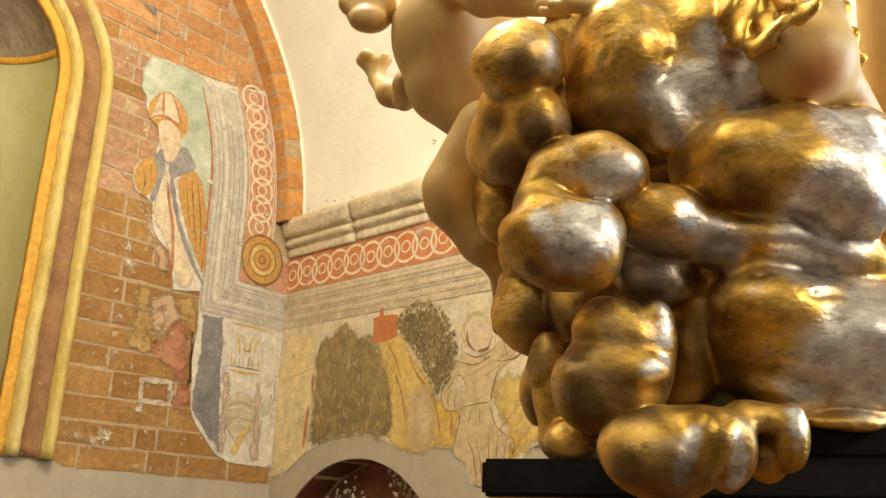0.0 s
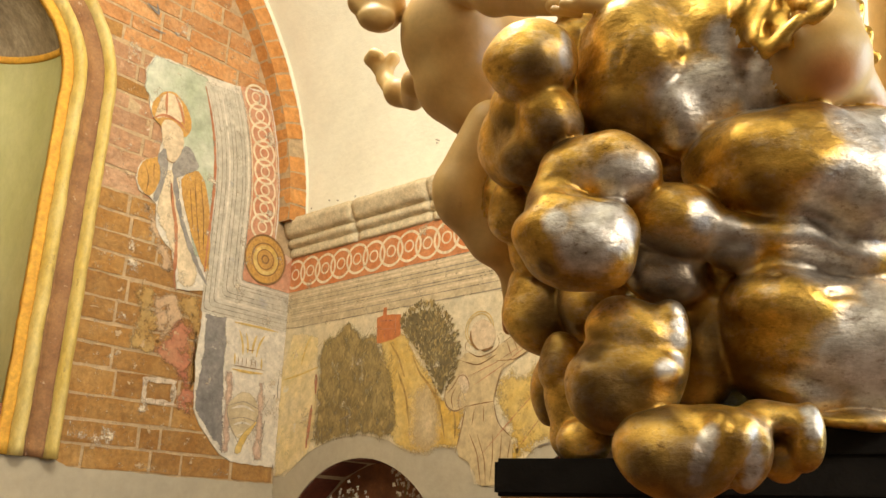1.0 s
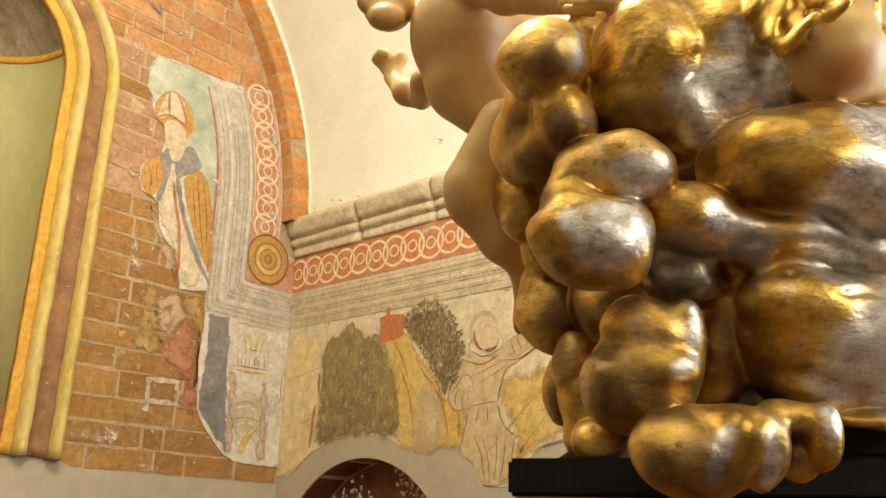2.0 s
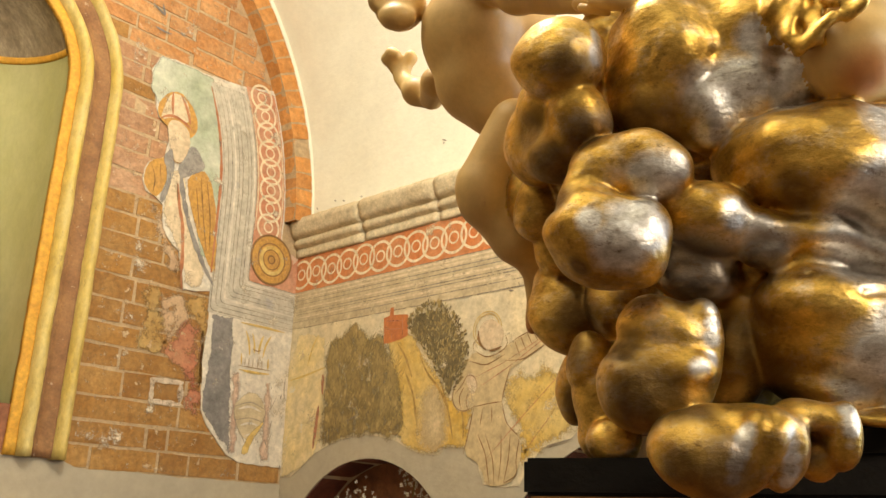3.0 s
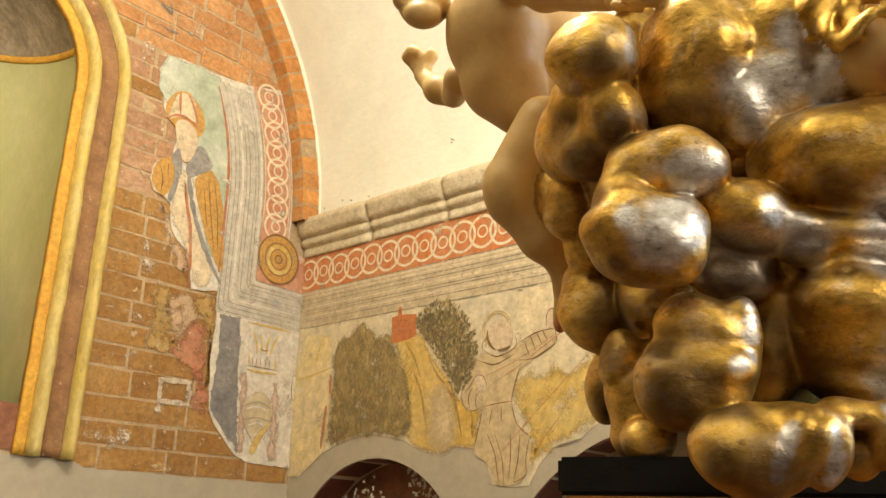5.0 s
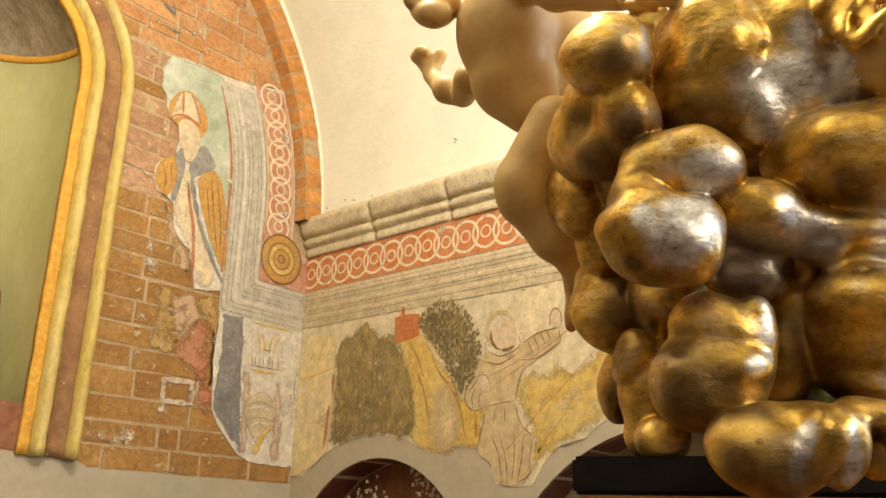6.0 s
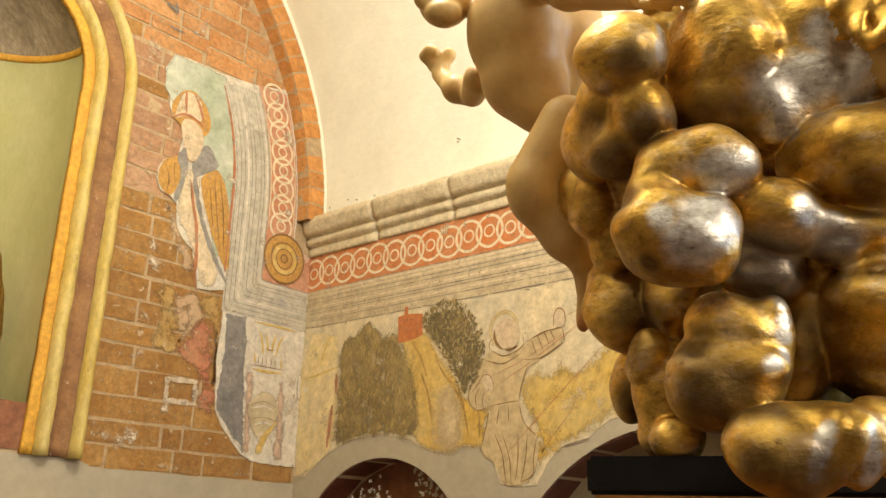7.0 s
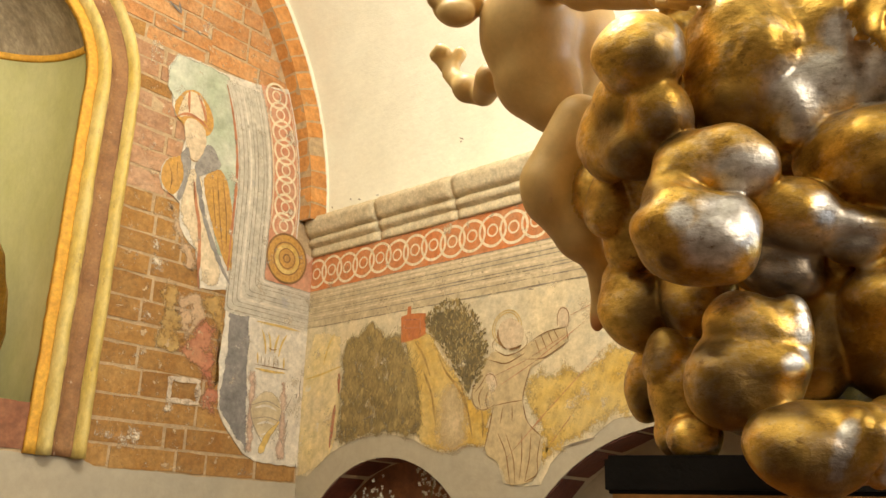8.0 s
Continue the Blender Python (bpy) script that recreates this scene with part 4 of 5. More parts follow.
paint("near_hand", [(-0.855, 2.057), (-0.876, 2.073), (-0.903, 2.052), (-0.903, 2.019), (-0.887, 2.004), (-0.867, 2.027)], on_right, 0.0078, PALE_FLESH, mural, 1, 0.001)
strokes("habit_line", [[(-0.890, 1.962), (-0.873, 1.892), (-0.853, 1.826)], [(-0.908, 1.881), (-0.938, 1.824), (-0.952, 1.734)], [(-0.937, 1.880), (-0.966, 1.805), (-0.970, 1.734)], [(-0.995, 1.877), (-0.995, 1.804), (-0.985, 1.742)], [(-1.028, 1.875), (-1.022, 1.803), (-1.005, 1.740)], [(-1.061, 1.864), (-1.046, 1.794), (-1.055, 1.758), (-1.005, 1.738)], [(-0.896, 1.965), (-0.949, 1.971), (-0.997, 1.973)], [(-0.925, 1.955), (-0.916, 1.909)], [(-0.960, 1.962), (-0.960, 1.915)], [(-0.997, 1.973), (-1.012, 1.908), (-1.063, 1.864)], [(-1.027, 2.069), (-1.006, 2.015), (-0.997, 1.973)], [(-0.840, 2.068), (-0.803, 2.017), (-0.808, 1.973), (-0.848, 1.949), (-0.896, 1.968)], [(-0.852, 2.028), (-0.828, 1.999), (-0.841, 1.963)], [(-0.871, 2.012), (-0.853, 1.987), (-0.868, 1.957)]], 0.0042, on_right, 0.0082, LINE_HABIT, mural)
strokes("habit_fold", [[(-1.024, 2.146), (-1.087, 2.172), (-1.153, 2.175)], [(-1.007, 2.095), (-1.075, 2.090), (-1.161, 2.132)], [(-1.109, 2.176), (-1.128, 2.141)], [(-1.089, 2.171), (-1.108, 2.131)], [(-1.066, 2.162), (-1.086, 2.115)], [(-1.044, 2.151), (-1.063, 2.103)], [(-1.155, 2.173), (-1.161, 2.132)], [(-0.888, 2.137), (-0.878, 2.164), (-0.902, 2.173)], [(-0.894, 2.137), (-0.936, 2.110), (-0.995, 2.123), (-1.025, 2.146), (-1.009, 2.172)], [(-0.864, 2.110), (-0.936, 2.086), (-1.007, 2.114)], [(-0.858, 2.057), (-0.876, 2.071), (-0.903, 2.052), (-0.903, 2.019)], [(-1.124, 2.183), (-1.121, 2.215), (-1.134, 2.241), (-1.160, 2.235), (-1.168, 2.204), (-1.159, 2.174)], [(-0.864, 2.066), (-0.840, 2.029), (-0.816, 2.011)]], 0.0042, on_right, 0.0085, LINE_HABIT, mural)
strokes("dark_hair", [[(-0.906, 2.200), (-0.902, 2.176), (-0.914, 2.151), (-0.936, 2.135)], [(-0.948, 2.132), (-0.974, 2.131), (-0.995, 2.140)]], 0.010, on_right, 0.0083, LINE_HABIT, mural)
strokes("ray_line", [[(-0.919, 2.027), (-1.029, 2.078), (-1.217, 2.183)], [(-0.889, 2.054), (-1.007, 2.090), (-1.152, 2.154)], [(-1.170, 2.209), (-1.250, 2.235)], [(-0.938, 1.806), (-1.073, 1.926), (-1.277, 2.098)], [(-1.082, 1.828), (-1.169, 1.920), (-1.201, 1.962)]], 0.0030, on_right, 0.0086, WORN_RED, mural)
strokes("crack", [[(-1.02, 2.312), (-1.04, 2.308)], [(-0.33, 1.955), (-0.36, 1.965), (-0.385, 1.972)], [(-1.14, 1.832), (-1.20, 1.845), (-1.24, 1.852)]], 0.006, on_right, 0.0086, LINE_GREY, mural)
# limewash bloom and brown grime left over bricks and paint
BLOOM = make_mat("limewash_bloom", (0.76, 0.64, 0.46), (0.68, 0.56, 0.40), 6, 60, 0.95, 0.1, cover=(5.0, 1.08), wear_scale=5.5, strength=0.5, mottle=0.15, fade=0.10)
SMEAR = make_mat("mortar_smear", (0.55, 0.39, 0.22), (0.50, 0.34, 0.18), 6, 60, 0.95, 0.3, cover=(6.0, 1.12), wear_scale=15.0, strength=0.7, mottle=0.2, fade=0.05)
BLOOM_THIN = make_mat("thin_limewash_bloom", (0.76, 0.62, 0.40), (0.70, 0.56, 0.36), 6, 60, 0.95, 0.1, cover=(5.0, 1.12), wear_scale=5.5, strength=0.45, mottle=0.15, fade=0.10)
film = thing("wall_patina", "patchy limewash bloom and grime over old bricks and fresco", "patina", "structure")
area_left = [(-0.80, 1.76), (-0.004, 1.76), (-0.004, 2.59), (-0.10, 2.62), (-0.10, 2.90), (-0.17, 3.15), (-0.28, 3.36), (-0.42, 3.56), (-0.80, 3.56), (-0.80, 3.2), (-0.785, 2.94)]
paint("bloom", area_left, on_left, 0.0112, BLOOM, film, 0, 0, soft=0.004)
paint("smear", [(-0.80, 1.76), (-0.30, 1.76), (-0.38, 2.0), (-0.40, 2.3), (-0.50, 2.36), (-0.62, 2.62), (-0.70, 2.75), (-0.67, 2.9), (-0.72, 3.16), (-0.45, 3.2), (-0.30, 3.26), (-0.42, 3.56), (-0.80, 3.56)], on_left, 0.0056, SMEAR, film, 0, 0, soft=0.004)
area_right = [(-0.004, 1.84), (-0.004, 2.598), (-2.4, 2.598), (-2.4, 1.95), (-1.3, 1.92), (-1.1, 1.84), (-0.8, 1.87), (-0.43, 1.915), (-0.2, 1.87)]
paint("bloom", area_right, on_right, 0.0140, BLOOM_THIN, film, 0, 0, soft=0.004)
strokes("plaster_chip", [[(-0.735, 2.902), (-0.755, 2.890)], [(-0.738, 2.888), (-0.748, 2.882)], [(-0.20, 2.80), (-0.208, 2.792)], [(-0.245, 2.788), (-0.258, 2.782)], [(-0.10, 2.79), (-0.106, 2.782)], [(-0.34, 2.782), (-0.352, 2.778)]], 0.009, on_right, 0.016, LINE_GREY, film, "small dark chips in the plaster")

# ---- gilded figure standing in the painted niche ----
bm = bmesh.new()
rows = []
for z, r in ((0.0, 0.200), (0.06, 0.225), (0.20, 0.235), (0.32, 0.215), (0.42, 0.190), (0.50, 0.150), (0.56, 0.080), (0.60, 0.055), (0.66, 0.062), (0.71, 0.050), (0.74, 0.012)):
    rows.append([bm.verts.new((NX + r * (1 + 0.10 * math.sin(a * 7 + z * 9)) * math.cos(a), 0.10 + 0.6 * r * (1 + 0.10 * math.sin(a * 7 + z * 9)) * math.sin(a), 1.911 + z)) for a in (k * math.pi / 20 for k in range(40))])
for r0, r1 in zip(rows, rows[1:]):
    for k in range(40):
        bm.faces.new((r0[k], r0[(k + 1) % 40], r1[(k + 1) % 40], r1[k]))
bm.faces.new(rows[0][::-1])
bm.faces.new(rows[-1])
tagged(part("niche_statue", bm, GOLD_OLD, None, "", True), "small gilded draped statue on the niche sill", "statue")

# ---- dried flowers in the recess ----
random.seed(21)


def bouquet(base, tips, blossoms):
    ob = thing("flower_spray", "spray of tiny white dried flowers on thin stems in the recess", "flowers", group="flower sprays in the recess")
    bm = bmesh.new()
    heads = bmesh.new()
    for tip in tips:
        last = None
        for i in range(5):
            s = i / 4
            p = Vector(base).lerp(Vector(tip), s) + Vector((0, 0.02 * math.sin(s * 3), 0.01 * math.sin(s * 3)))
            now = [bm.verts.new(p + Vector((0, 0.0016 * math.cos(k * 2.1), 0.0016 * math.sin(k * 2.1)))) for k in range(3)]
            if last:
                for k in range(3):
                    bm.faces.new((last[k], last[(k + 1) % 3], now[(k + 1) % 3], now[k]))
            last = now
        for _ in range(blossoms):
            c = Vector(tip) + Vector((random.gauss(0, 0.012), random.gauss(0, 0.016), random.gauss(0, 0.020)))
            r = random.uniform(0.003, 0.0055)
            for k in range(4):
                a = k * 1.57 + random.random()
                d = Vector((random.uniform(-0.4, 0.1), math.cos(a), math.sin(a))).normalized()
                side = d.cross(Vector((1, 0, 0))).normalized() * r * 0.5
                heads.faces.new([heads.verts.new(c), heads.verts.new(c + d * r + side), heads.verts.new(c + d * r * 1.7), heads.verts.new(c + d * r - side)])
    part("stems", bm, STEM, ob)
    tagged(part("blossoms", heads, PETAL, ob), kind="stuff")


bouquet((0.09, -0.57, 1.25), [(0.075, -0.555, 1.775), (0.08, -0.585, 1.745), (0.07, -0.60, 1.77), (0.08, -0.62, 1.72), (0.075, -0.555, 1.72)], 13)
bouquet((0.09, -0.33, 1.25), [(0.08, -0.31, 1.715), (0.075, -0.345, 1.725), (0.08, -0.38, 1.70), (0.08, -0.27, 1.69)], 9)
bm = bmesh.new()
box(bm, 0.01, 0.14, A1[0] - R1 + 0.01, A1[0] + R1 - 0.01, 1.20, 1.25)
tagged(part("recess_shelf", bm, STONE), "stone shelf across the arched recess", "shelf", kind="structure")

# ---- carved statue group: putti on a heap of clouds, gilded and silvered, one mesh ----
STEP = 0.0024
LOW, HIGH = np.array((-0.31, -0.20, 0.0)), np.array((0.30, 0.46, 0.70))
SHAPE = tuple(int(v) for v in np.ceil((HIGH - LOW) / STEP))
CLOUD, FLESH, CLOTH = 0, 1, 2
field = [np.full(SHAPE, 0.06, np.float32) for _ in range(3)]
BLEND = (0.009, 0.011, 0.005)
LEAN = radians(18)      # the heaped clouds lean back


def carve(group, low, high, distance, k):
    """Blends one rounded form into the field of its group, in the block of the grid round it."""
    i0 = np.clip(((low - 0.03 - LOW) / STEP).astype(int), 0, np.array(SHAPE) - 1)
    i1 = np.clip(((high + 0.03 - LOW) / STEP).astype(int) + 1, 1, np.array(SHAPE))
    if (i1 <= i0).any():
        return
    axes = [LOW[k] + STEP * np.arange(i0[k], i1[k], dtype=np.float32) for k in range(3)]
    d = distance(axes[0][:, None, None], axes[1][None, :, None], axes[2][None, None, :]).astype(np.float32)
    block = field[group][i0[0]:i1[0], i0[1]:i1[1], i0[2]:i1[2]]
    h = np.maximum(k - np.abs(block - d), 0) / k
    block[...] = np.minimum(block, d) - h * h * k * 0.25


def ball(group, u, v, w, ru, rv, rw, turn=0, blend=None):
    """An ellipsoid, in millimetres: across, away, up; turn tips it sideways in degrees, blend is how softly it joins."""
    c, r = np.array((u, v, w)) / 1000, np.array((ru, rv, rw)) / 1000
    co, si = math.cos(radians(turn)), math.sin(radians(turn))

    def distance(x, y, z):
        x, y, z = x - c[0], y - c[1], z - c[2]
        y, z = y * math.cos(LEAN) + z * math.sin(LEAN), z * math.cos(LEAN) - y * math.sin(LEAN)
        x, z = x * co - z * si, x * si + z * co
        k0 = np.sqrt((x / r[0]) ** 2 + (y / r[1]) ** 2 + (z / r[2]) ** 2)
        k1 = np.sqrt((x / r[0] ** 2) ** 2 + (y / r[1] ** 2) ** 2 + (z / r[2] ** 2) ** 2) + 1e-6
        return k0 * (k0 - 1) / k1

    m = r.max()
    carve(group, c - m, c + m, distance, blend / 1000 if blend else BLEND[group])


def limb(group, a, ra, b, rb):
    """A tapered rod with round ends, in millimetres."""
    a, b, ra, rb = np.array(a) / 1000, np.array(b) / 1000, ra / 1000, rb / 1000

    def distance(x, y, z):
        d = b - a
        t = np.clip(((x - a[0]) * d[0] + (y - a[1]) * d[1] + (z - a[2]) * d[2]) / (d @ d), 0, 1)
        return np.sqrt((x - a[0] - t * d[0]) ** 2 + (y - a[1] - t * d[1]) ** 2 + (z - a[2] - t * d[2]) ** 2) - (ra + (rb - ra) * t)

    carve(group, np.minimum(a, b) - max(ra, rb), np.maximum(a, b) + max(ra, rb), distance, BLEND[group])


def groove(a, b, r):
    """A carved crease in the clouds from a to b, r millimetres wide on each side."""
    a, b, r = np.array(a) / 1000, np.array(b) / 1000, r / 1000
    i0 = np.clip(((np.minimum(a, b) - 0.02 - LOW) / STEP).astype(int), 0, np.array(SHAPE) - 1)
    i1 = np.clip(((np.maximum(a, b) + 0.02 - LOW) / STEP).astype(int), 1, np.array(SHAPE))
    x, y, z = [LOW[k] + STEP * np.arange(i0[k], i1[k], dtype=np.float32).reshape([-1 if j == k else 1 for j in range(3)]) for k in range(3)]
    d = b - a
    t = np.clip(((x - a[0]) * d[0] + (y - a[1]) * d[1] + (z - a[2]) * d[2]) / (d @ d), 0, 1)
    bend = 0.004 * np.sin(t * 7 + a[0] * 90)
    far = np.sqrt((x - a[0] - t * d[0]) ** 2 + (y - a[1] - t * d[1]) ** 2 + (z - a[2] - t * d[2] - bend) ** 2)
    depth = (r * 0.9 * np.sin(np.pi * np.clip(t, 0.06, 0.94)) * np.exp(-(far / r) ** 2)).astype(np.float32)
    field[CLOUD][i0[0]:i1[0], i0[1]:i1[1], i0[2]:i1[2]] += depth


ball(CLOUD, 54, 123, 394, 107, 103, 102, 0, 8)
ball(CLOUD, 116, 160, 271, 121, 115, 112, 0, 8)
ball(CLOUD, 80, 168, 147, 98, 89, 81, 0, 8)
ball(CLOUD, 211, 91, 300, 89, 83, 79, 0, 8)
ball(CLOUD, 200, 124, 163, 78, 72, 67, 0, 8)
ball(CLOUD, -88, -18, 358, 41, 38, 35, 0, 2)
ball(CLOUD, -82, 29, 338, 40, 42, 44, 0, 6)
ball(CLOUD, -73, -8, 307, 26, 28, 30, 10, 5)
ball(CLOUD, -100, 59, 320, 29, 34, 40, 0, 5)
ball(CLOUD, -86, 24, 290, 25, 25, 25, 0, 16)
ball(CLOUD, -43, 35, 396, 23, 36, 49, 0, 3)
ball(CLOUD, -57, 93, 296, 32, 39, 47, 0, 4)
ball(CLOUD, -17, 111, 185, 39, 41, 44, 0, 4)
ball(CLOUD, -35, 104, 101, 30, 38, 47, 0, 4)
ball(CLOUD, 67, 33, 201, 35, 33, 31, 0, 4)
ball(CLOUD, 106, 1, 211, 43, 34, 25, 0, 6)
ball(CLOUD, 126, 2, 197, 59, 39, 20, 4, 8)
ball(CLOUD, 120, -23, 326, 21, 18, 16, 0, 4)
ball(CLOUD, 31, -13, 317, 27, 30, 38, -22, 16)
ball(CLOUD, -68, 150, 216, 25, 23, 22, 0, 4)
ball(CLOUD, -70, 126, 242, 24, 29, 33, 0, 4)
ball(CLOUD, -37, 110, 65, 25, 23, 22, 0, 4)
ball(CLOUD, -69, -24, 228, 27, 24, 20, 0, 10)
ball(CLOUD, 19, 11, 178, 32, 25, 18, 0, 4)
ball(CLOUD, -37, 81, 369, 27, 45, 64, 0, 6)
ball(CLOUD, -93, 104, 273, 24, 27, 31, 0, 2)
ball(CLOUD, -100, 154, 307, 20, 26, 32, 0, 4)
ball(CLOUD, -65, 121, 263, 32, 40, 48, 0, 4)
ball(CLOUD, 3, 2, 367, 50, 60, 68, 0, 2)
ball(CLOUD, -7, 5, 331, 37, 40, 41, -20, 14)
ball(CLOUD, 66, -2, 380, 58, 60, 56, 0, 16)
ball(CLOUD, 63, -11, 340, 38, 45, 42, -30, 12)
ball(CLOUD, 94, -26, 344, 25, 36, 29, 20, 10)
ball(CLOUD, 89, -20, 401, 38, 40, 34, 0, 10)
ball(CLOUD, 82, -22, 325, 28, 24, 14, -5, 8)
ball(CLOUD, -37, -18, 259, 48, 39, 31, 4, 2)
ball(CLOUD, -14, -31, 249, 24, 24, 20, 0, 16)
ball(CLOUD, -17, -33, 264, 27, 26, 19, 8, 14)
ball(CLOUD, -71, -24, 244, 20, 22, 19, 0, 10)
ball(CLOUD, -61, -25, 198, 44, 40, 36, 6, 7)
ball(CLOUD, -41, -35, 192, 31, 31, 32, 0, 8)
ball(CLOUD, -30, -44, 206, 21, 20, 20, 20, 12)
ball(CLOUD, -56, -37, 218, 35, 24, 16, 6, 8)
limb(CLOUD, (49, -43, 369), 9, (27, -16, 288), 7)
ball(CLOUD, 24, -18, 223, 39, 34, 29, 4, 2)
ball(CLOUD, 64, -25, 213, 27, 22, 16, 18, 8)
ball(CLOUD, 69, -19, 199, 21, 19, 18, 0, 3)
ball(CLOUD, 20, 23, 197, 44, 37, 31, 0, 3)
ball(CLOUD, 41, 26, 183, 28, 25, 23, 0, 8)
ball(CLOUD, 118, -18, 267, 84, 70, 49, 2, 2)
ball(CLOUD, 156, -33, 238, 36, 56, 45, -8, 14)
ball(CLOUD, 139, -42, 282, 53, 40, 27, 8, 10)
ball(CLOUD, 97, -46, 276, 48, 36, 25, -10, 10)
ball(CLOUD, 174, -32, 297, 45, 34, 21, 14, 3)
ball(CLOUD, 207, -14, 257, 27, 40, 50, 0, 4)
ball(CLOUD, 131, -20, 207, 66, 34, 19, 6, 8)
ball(CLOUD, 154, -25, 195, 43, 30, 17, 10, 8)
ball(CLOUD, 150, 27, 137, 90, 80, 63, 4, 2)
ball(CLOUD, 178, 5, 136, 48, 62, 53, 0, 14)
ball(CLOUD, 119, -6, 156, 57, 46, 31, 8, 12)
ball(CLOUD, 181, 2, 96, 47, 40, 26, -6, 8)
ball(CLOUD, 123, 8, 95, 48, 36, 22, 4, 8)
ball(CLOUD, 53, 47, 122, 27, 37, 46, 0, 4)
ball(CLOUD, 63, 37, 158, 23, 28, 33, 0, 6)
ball(CLOUD, -8, 2, 134, 39, 32, 26, 4, 2)
ball(CLOUD, -18, 11, 95, 45, 43, 42, 0, 5)
ball(CLOUD, -3, -14, 102, 28, 22, 14, -4, 6)
ball(CLOUD, 15, -17, 143, 13, 14, 15, 20, 6)
ball(CLOUD, 19, -12, 118, 11, 14, 30, 0, 6)
ball(CLOUD, -53, 90, 127, 22, 24, 26, 0, 2)
ball(CLOUD, -58, 141, 180, 37, 39, 40, 0, 2)
ball(CLOUD, -77, 139, 196, 19, 22, 25, 0, 8)
ball(CLOUD, -50, 174, 119, 23, 30, 38, 0, 2)
ball(CLOUD, -35, 74, 58, 21, 20, 18, 0, 2)
ball(CLOUD, 12, -38, 40, 43, 37, 32, 2, 2)
ball(CLOUD, -9, -36, 40, 20, 22, 24, 0, 8)
ball(CLOUD, 22, -60, 39, 9, 14, 28, 24, 4)
ball(CLOUD, 39, -59, 37, 9, 14, 28, 20, 3)
ball(CLOUD, 54, -53, 36, 12, 16, 25, 12, 3)
ball(CLOUD, 38, -51, 55, 23, 20, 13, 10, 8)
ball(CLOUD, 95, -53, 51, 10, 17, 24, 4, 2)
ball(CLOUD, 78, -50, 66, 24, 17, 9, -4, 6)
ball(CLOUD, 85, -34, 37, 14, 15, 17, 0, 3)
ball(CLOUD, 151, -20, 70, 37, 18, 7, -2, 3)
ball(FLESH, -239, 203, 554, 30, 29, 31, 0)
ball(FLESH, -240, 185, 525, 21, 18, 15, 0)
ball(FLESH, -265, 188, 541, 6, 6, 6, 0)
ball(FLESH, -267, 184, 547, 5, 5, 4, 0)
ball(FLESH, -155, 201, 519, 56, 56, 64, 0, 10)
ball(FLESH, -151, 213, 469, 46, 47, 53, 0, 12)
ball(FLESH, -132, 211, 439, 34, 36, 40, 0, 12)
ball(FLESH, -105, 240, 526, 53, 61, 76, 0)
# flesh masses mostly above the view, added to shade the torso and cloud tops
ball(FLESH, -63, 55, 514, 68, 57, 54, 0, 12)
ball(FLESH, 26, 47, 523, 60, 51, 49, 0, 12)
ball(FLESH, -183, 202, 511, 28, 35, 44, 0, 10)
limb(FLESH, (-196, 276, 495), 19, (-201, 317, 497), 15)
limb(FLESH, (-202, 335, 506), 15, (-222, 342, 518), 16)
limb(FLESH, (-222, 342, 517), 15, (-244, 372, 554), 10)
ball(FLESH, -247, 379, 573, 11, 12, 14, 0)
limb(FLESH, (-253, 375, 577), 9, (-263, 373, 582), 6)
limb(FLESH, (-263, 373, 582), 6, (-257, 362, 585), 5)
limb(FLESH, (-257, 362, 585), 5, (-249, 358, 581), 4)
limb(FLESH, (-239, 369, 563), 7, (-230, 364, 579), 5)
limb(FLESH, (-230, 364, 579), 5, (-232, 362, 584), 4)
limb(FLESH, (-112, 150, 380), 27, (-142, 169, 324), 27)
ball(FLESH, -146, 168, 311, 24, 26, 29, 0)
limb(FLESH, (-137, 177, 300), 25, (-110, 187, 267), 20)
limb(FLESH, (-110, 187, 267), 20, (-87, 201, 243), 12)
limb(FLESH, (-87, 201, 242), 12, (-84, 207, 226), 10)
limb(FLESH, (-84, 207, 226), 10, (-87, 211, 197), 9)
ball(FLESH, -89, 212, 184, 6, 7, 7, 0)
limb(FLESH, (-153, 151, 558), 27, (-113, 99, 504), 22)
limb(FLESH, (-113, 99, 504), 22, (-63, 37, 453), 13)
ball(FLESH, -54, 5, 428, 21, 15, 10, 0)
limb(FLESH, (-69, -11, 413), 4, (-48, -16, 405), 3)
limb(FLESH, (-63, -25, 410), 4, (-33, -30, 402), 3)
limb(FLESH, (-48, -32, 409), 5, (-25, -37, 403), 4)
ball(FLESH, 131, -63, 340, 37, 35, 36, 0)
limb(FLESH, (151, -49, 433), 28, (135, -59, 351), 29)
limb(FLESH, (146, -54, 342), 24, (195, -18, 310), 15)
limb(FLESH, (244, -1, 476), 29, (248, 37, 350), 25)
ball(CLOTH, 92, -57, 377, 28, 26, 26, 20)
limb(CLOTH, (75, -60, 401), 13, (82, -79, 340), 7)
limb(CLOTH, (90, -71, 399), 11, (95, -86, 341), 7)
limb(CLOTH, (105, -76, 396), 11, (113, -104, 359), 6)
limb(CLOTH, (81, -81, 339), 5, (119, -110, 358), 5)
limb(CLOTH, (152, -79, 391), 6, (177, -53, 351), 5)
groove((-34, -24, 328), (38, -48, 354), 4)
groove((-20, -53, 365), (-25, -26, 314), 4)
groove((-86, -42, 226), (-21, -56, 218), 5)
groove((-86, -39, 241), (-53, -50, 240), 3)
groove((-52, -15, 104), (12, -29, 108), 5)
groove((28, -50, 230), (79, -65, 232), 3)
groove((70, -28, 182), (114, -50, 155), 3)
groove((100, -46, 162), (156, -47, 149), 4)
